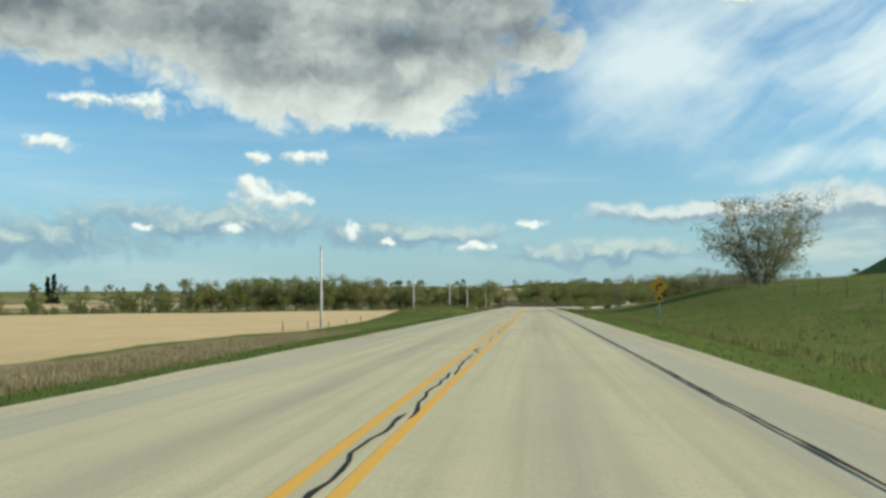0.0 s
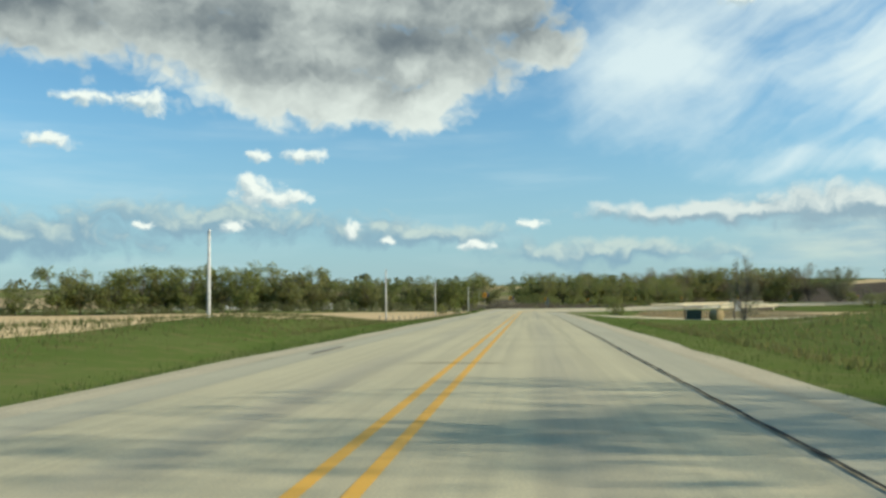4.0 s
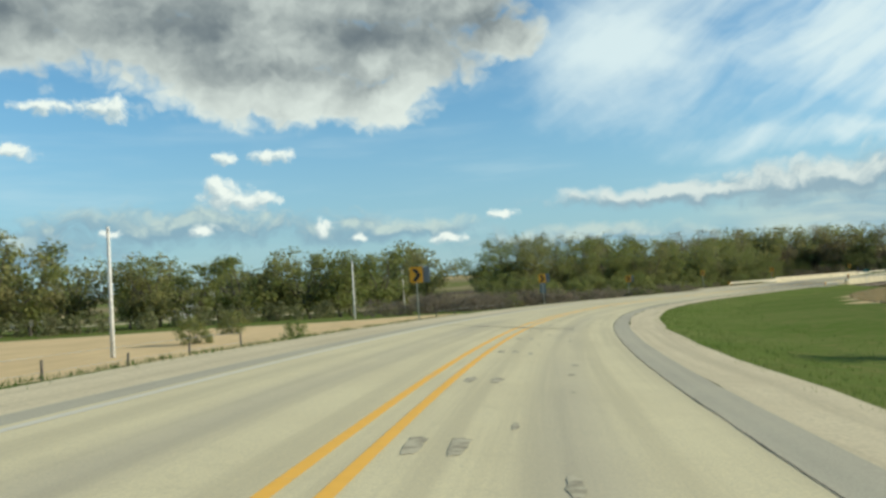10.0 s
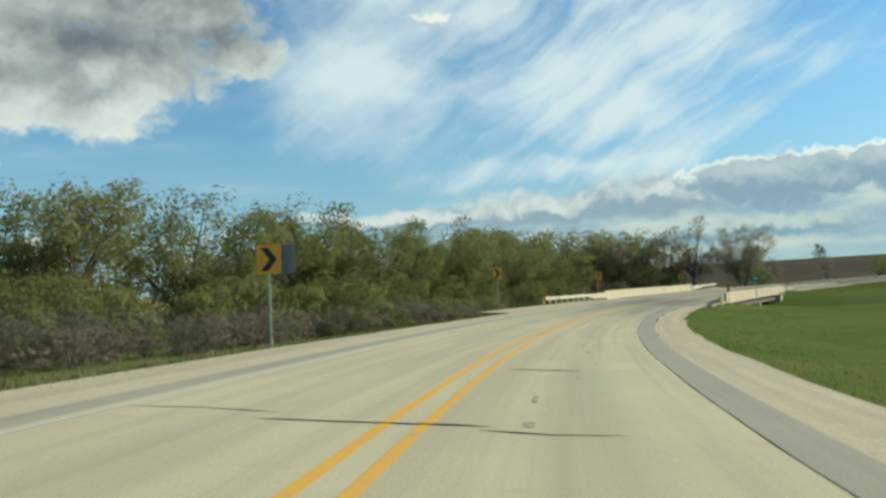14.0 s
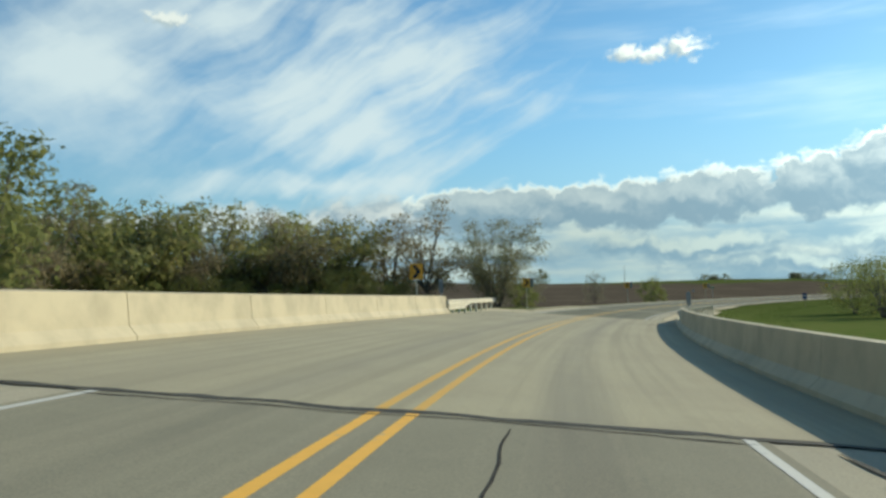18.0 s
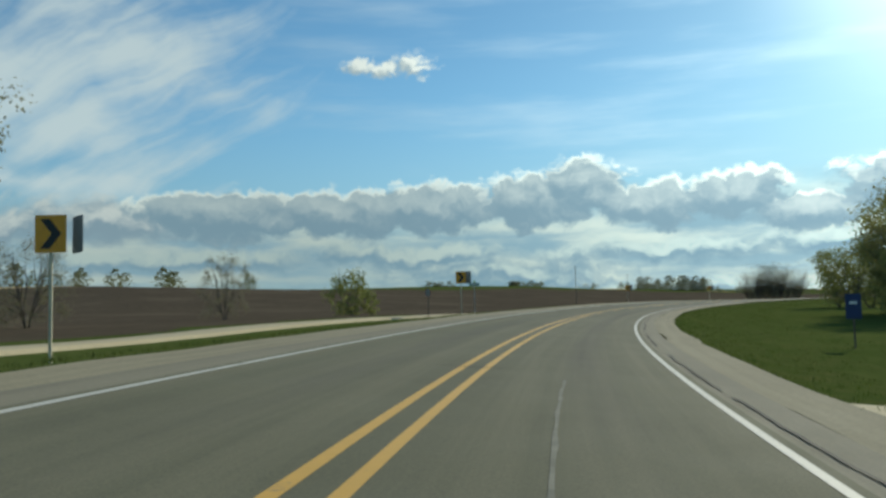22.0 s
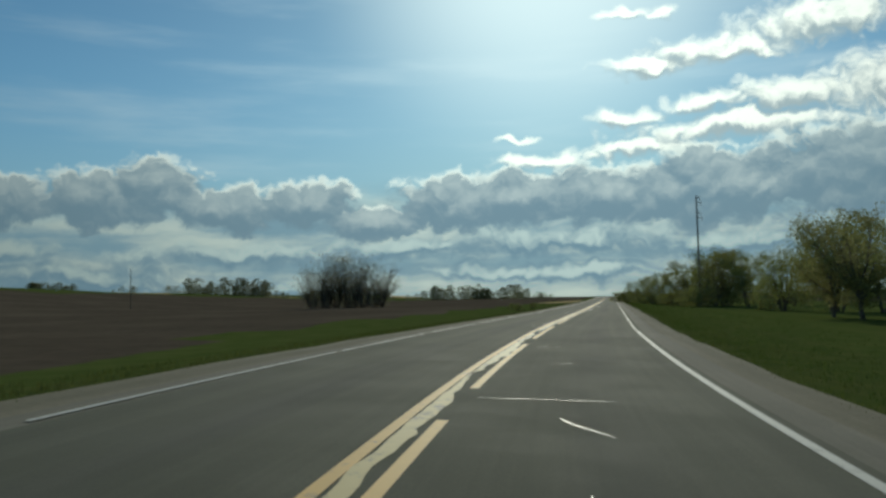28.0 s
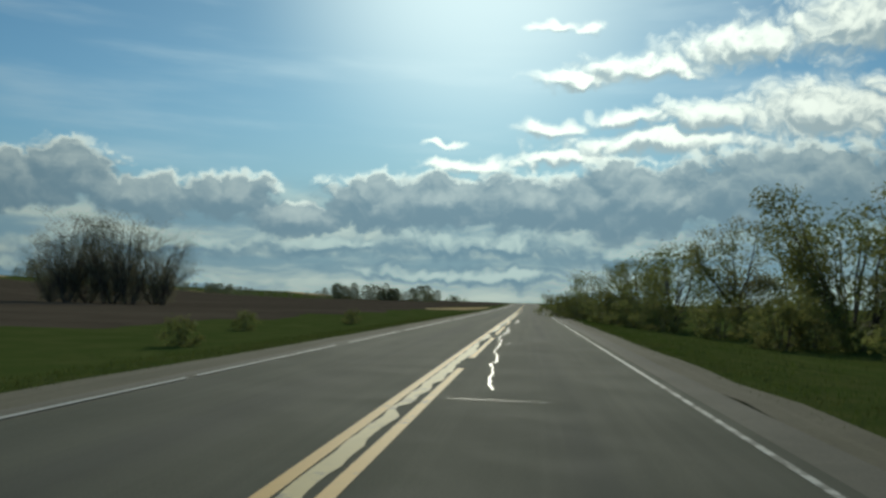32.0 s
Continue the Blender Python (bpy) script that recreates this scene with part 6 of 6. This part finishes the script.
plant(6, p_.x, p_.y, 5.5, 60, wide=.5)
# the bare grove in the ploughed field
for k_ in range(9):
    plant(13, 655 + 5 * math.sin(k_ * 1.9) + .8 * (k_ - 4), 546.5 - 13 + 3.2 * k_, 19.5 - .32 * (k_ - 4) ** 2, k_ * 55, wide=1.05)
for k_ in range(12):
    plant(6, 655 + 4 * math.sin(k_ * 2.3) + .6 * (k_ - 6), 546.5 - 13 + 2.3 * k_, 8.0 + 1.5 * math.sin(k_ * 1.7), k_ * 40, wide=.8)


def far_wood(name, pts, count, h, mat_, label, seed, depth=18, conifer=False, each=130, groups=0):
    """A far wood in one mesh: ragged crowns of small leaf faces over short trunks."""
    r = random.Random(seed)
    vs, fs = [], []
    seg = [((Vector(b) - Vector(a)).length, Vector(a), Vector(b)) for a, b in zip(pts[:-1], pts[1:])]
    total = sum(q[0] for q in seg)
    centres = [r.uniform(0, total) for _ in range(groups)]
    for _ in range(count):
        f = r.uniform(0, total) if not groups else min(total - .1, max(0, r.choice(centres) + r.gauss(0, 13)))
        for L, a, b in seg:
            if f <= L:
                break
            f -= L
        p = a.lerp(b, f / L) + Vector((r.uniform(-depth, depth), r.uniform(-depth, depth)))
        z, hh = ground_at(p.x, p.y), h * r.uniform(.65, 1.25)
        w = hh * (.16 if conifer else r.uniform(.45, .7) * (1.45 if groups else 1))
        for _ in range(each):
            u = r.random() ** (1.3 if conifer else 1.05)
            rad = w * ((1 - u) * 1.2 + .08 if conifer else math.sqrt(max(0, 1 - u ** 2.4)) * .85 + .06) * r.uniform(.3, 1)
            t = r.uniform(0, 6.28)
            rad *= .8 + .3 * math.sin(3 * t + p.x)
            c = Vector((p.x + rad * math.cos(t), p.y + rad * math.sin(t), z + hh * (.02 + .98 * u)))
            size = hh * r.uniform(.04, .09) * (130 / each) ** .4
            a_ = Vector((r.uniform(-1, 1), r.uniform(-1, 1), r.uniform(-.5, .5))).normalized()
            b_ = a_.orthogonal()
            i = len(vs)
            vs.extend((c - a_ * size, c + b_ * size * .7, c + a_ * size, c - b_ * size * .7))
            fs.append((i, i + 1, i + 2, i + 3))
    tagged(sheet(name, vs, fs, mat_, smooth=False), label, "woods", kind="stuff")


far_wood("hedge", [(-260, 312), (-150, 316), (-85, 327), (-20, 354), (14, 380)], 230, 2.6, M_FAR, "dark hedge at the edge of the stubble field", 20, 2.5)
far_wood("far_woods", [(-700, 640), (-420, 560), (-200, 520), (-60, 500), (20, 470)], 90, 13, M_FAR, "distant wood of spring trees beyond the river", 21, 30)
far_wood("far_woods", [(-900, 900), (-500, 980), (-100, 1050), (300, 1000), (700, 1000)], 110, 14, M_FAR, "dark wood along the far hills", 22, 40)
far_wood("conifer_stand", [(-128, 925), (-104, 935)], 16, 15, M_NEEDLE, "dark conifers on the far ridge", 23, 5, True)
far_wood("conifer_stand", [(-336, 689), (-332, 692)], 3, 20, M_NEEDLE, "lone dark conifers over the far field", 24, 3, True)
far_wood("conifer_stand", [(150, 930), (215, 938)], 26, 11, M_NEEDLE, "low row of dark conifers on the ridge", 47, 4, True)
for pts_, n_, h_, lb_, sd_, gr_ in (
        ([(1160, 790), (1240, 730)], 26, 15, "clump of pale green trees behind the grove", 25, 4),
        ([(1290, 700), (1330, 640)], 14, 9, "low trees trailing off from the clump", 44, 4),
        ([(1490, 1120), (1570, 1080)], 24, 21, "dark clump of trees across the ploughed land", 26, 3),
        ([(1190, 1110), (1250, 1090)], 16, 17, "pale green clump of trees on the rise", 29, 2),
        ([(1480, 560), (1490, 500), (1500, 452)], 34, 17, "row of round trees along the far end of the highway", 27, 7),
        ([(1330, 452), (1345, 446)], 5, 15, "taller trees beside the far road", 46, 1),
        ([(1250, 900), (1500, 640), (1560, 300), (1500, 150)], 90, 8, "low woods along the horizon", 28, 26)):
    far_wood("far_woods", pts_, n_, h_, M_HAZED_WOOD, lb_, sd_, 9, each=200, groups=gr_)


# ================= grass =================
def grass_stuff(name, side, s0, s1, inner, outer, count, tall, mat_, label, seed):
    """Blades of grass in tufts along the verge."""
    r = random.Random(seed)
    pts = [(r.uniform(s0, s1), side * (inner + (outer - inner) * r.random() ** 1.6)) for _ in range(count)]
    ps = [road(s, d) for s, d in pts]
    z, _ = terrain([p.x for p in ps], [p.y for p in ps])
    vs, fs = [], []
    for p, (s, d), g in zip(ps, pts, z):
        k = min(1.0, max(0.0, (abs(d) - 5.6) / 4.0))
        base = (p.z - .08) * (1 - k) + (g + .05) * k - .02
        for _ in range(4):
            h = tall * r.uniform(.5, 1.3)
            a = r.uniform(0, 6.28)
            o = Vector((p.x + r.gauss(0, .09), p.y + r.gauss(0, .09), base))
            w = Vector((math.cos(a), math.sin(a), 0)) * h * .11
            lean = Vector((r.uniform(-.4, .4), r.uniform(-.4, .4), 1)) * h
            i = len(vs)
            vs.extend((o - w, o + w, o + lean))
            fs.append((i, i + 1, i + 2))
    tagged(sheet(name, vs, fs, mat_, smooth=False), label, "grass", kind="stuff")


grass_stuff("grass", -1, -5, 440, 5.7, 13, 16000, .10, M_GRASS, "short green roadside grass", 31)
grass_stuff("grass", 1, -5, 440, 5.6, 13, 15000, .09, M_GRASS, "short green roadside grass", 32)
grass_stuff("grass", -1, 490, 960, 5.8, 13, 14000, .09, M_GRASS_BACKLIT, "short green roadside grass", 33)
grass_stuff("grass", 1, 490, 960, 5.7, 14, 16000, .10, M_GRASS_BACKLIT, "short green roadside grass", 34)
grass_stuff("grass", 1, 705, 900, 4.9, 7, 4000, .09, M_GRASS_BACKLIT, "short green roadside grass", 54)
grass_stuff("grass", -1, 705, 900, 5.2, 7, 3000, .09, M_GRASS_BACKLIT, "short green roadside grass", 55)
grass_stuff("mixed_grass", 1, 12, 150, 8, 44, 9000, .22, M_GRASS_MIXED, "uneven yellowing tussocks on the grassy hillside", 56)
grass_stuff("mixed_grass", -1, 88, 190, 8.5, 20, 8000, .17, M_GRASS_MIXED, "yellowing tufts of grass on the roadside bank", 35)
grass_stuff("dry_grass", -1, 5, 60, 11.5, 17, 3500, .22, M_DRYGRASS, "tall dry grass at the edge of the stubble field", 45)
grass_stuff("dry_grass", -1, 172, 300, 12.5, 15, 3000, .22, M_DRYGRASS, "dry grass along the fence line", 36)
grass_stuff("dry_grass", 1, 215, 430, 22, 46, 9000, .35, M_DRYGRASS, "dry pasture grass inside the bend", 37)
grass_stuff("dry_grass", -1, 340, 440, 12.5, 17, 1500, .3, M_DRYGRASS, "dry weeds below the river wood", 38)
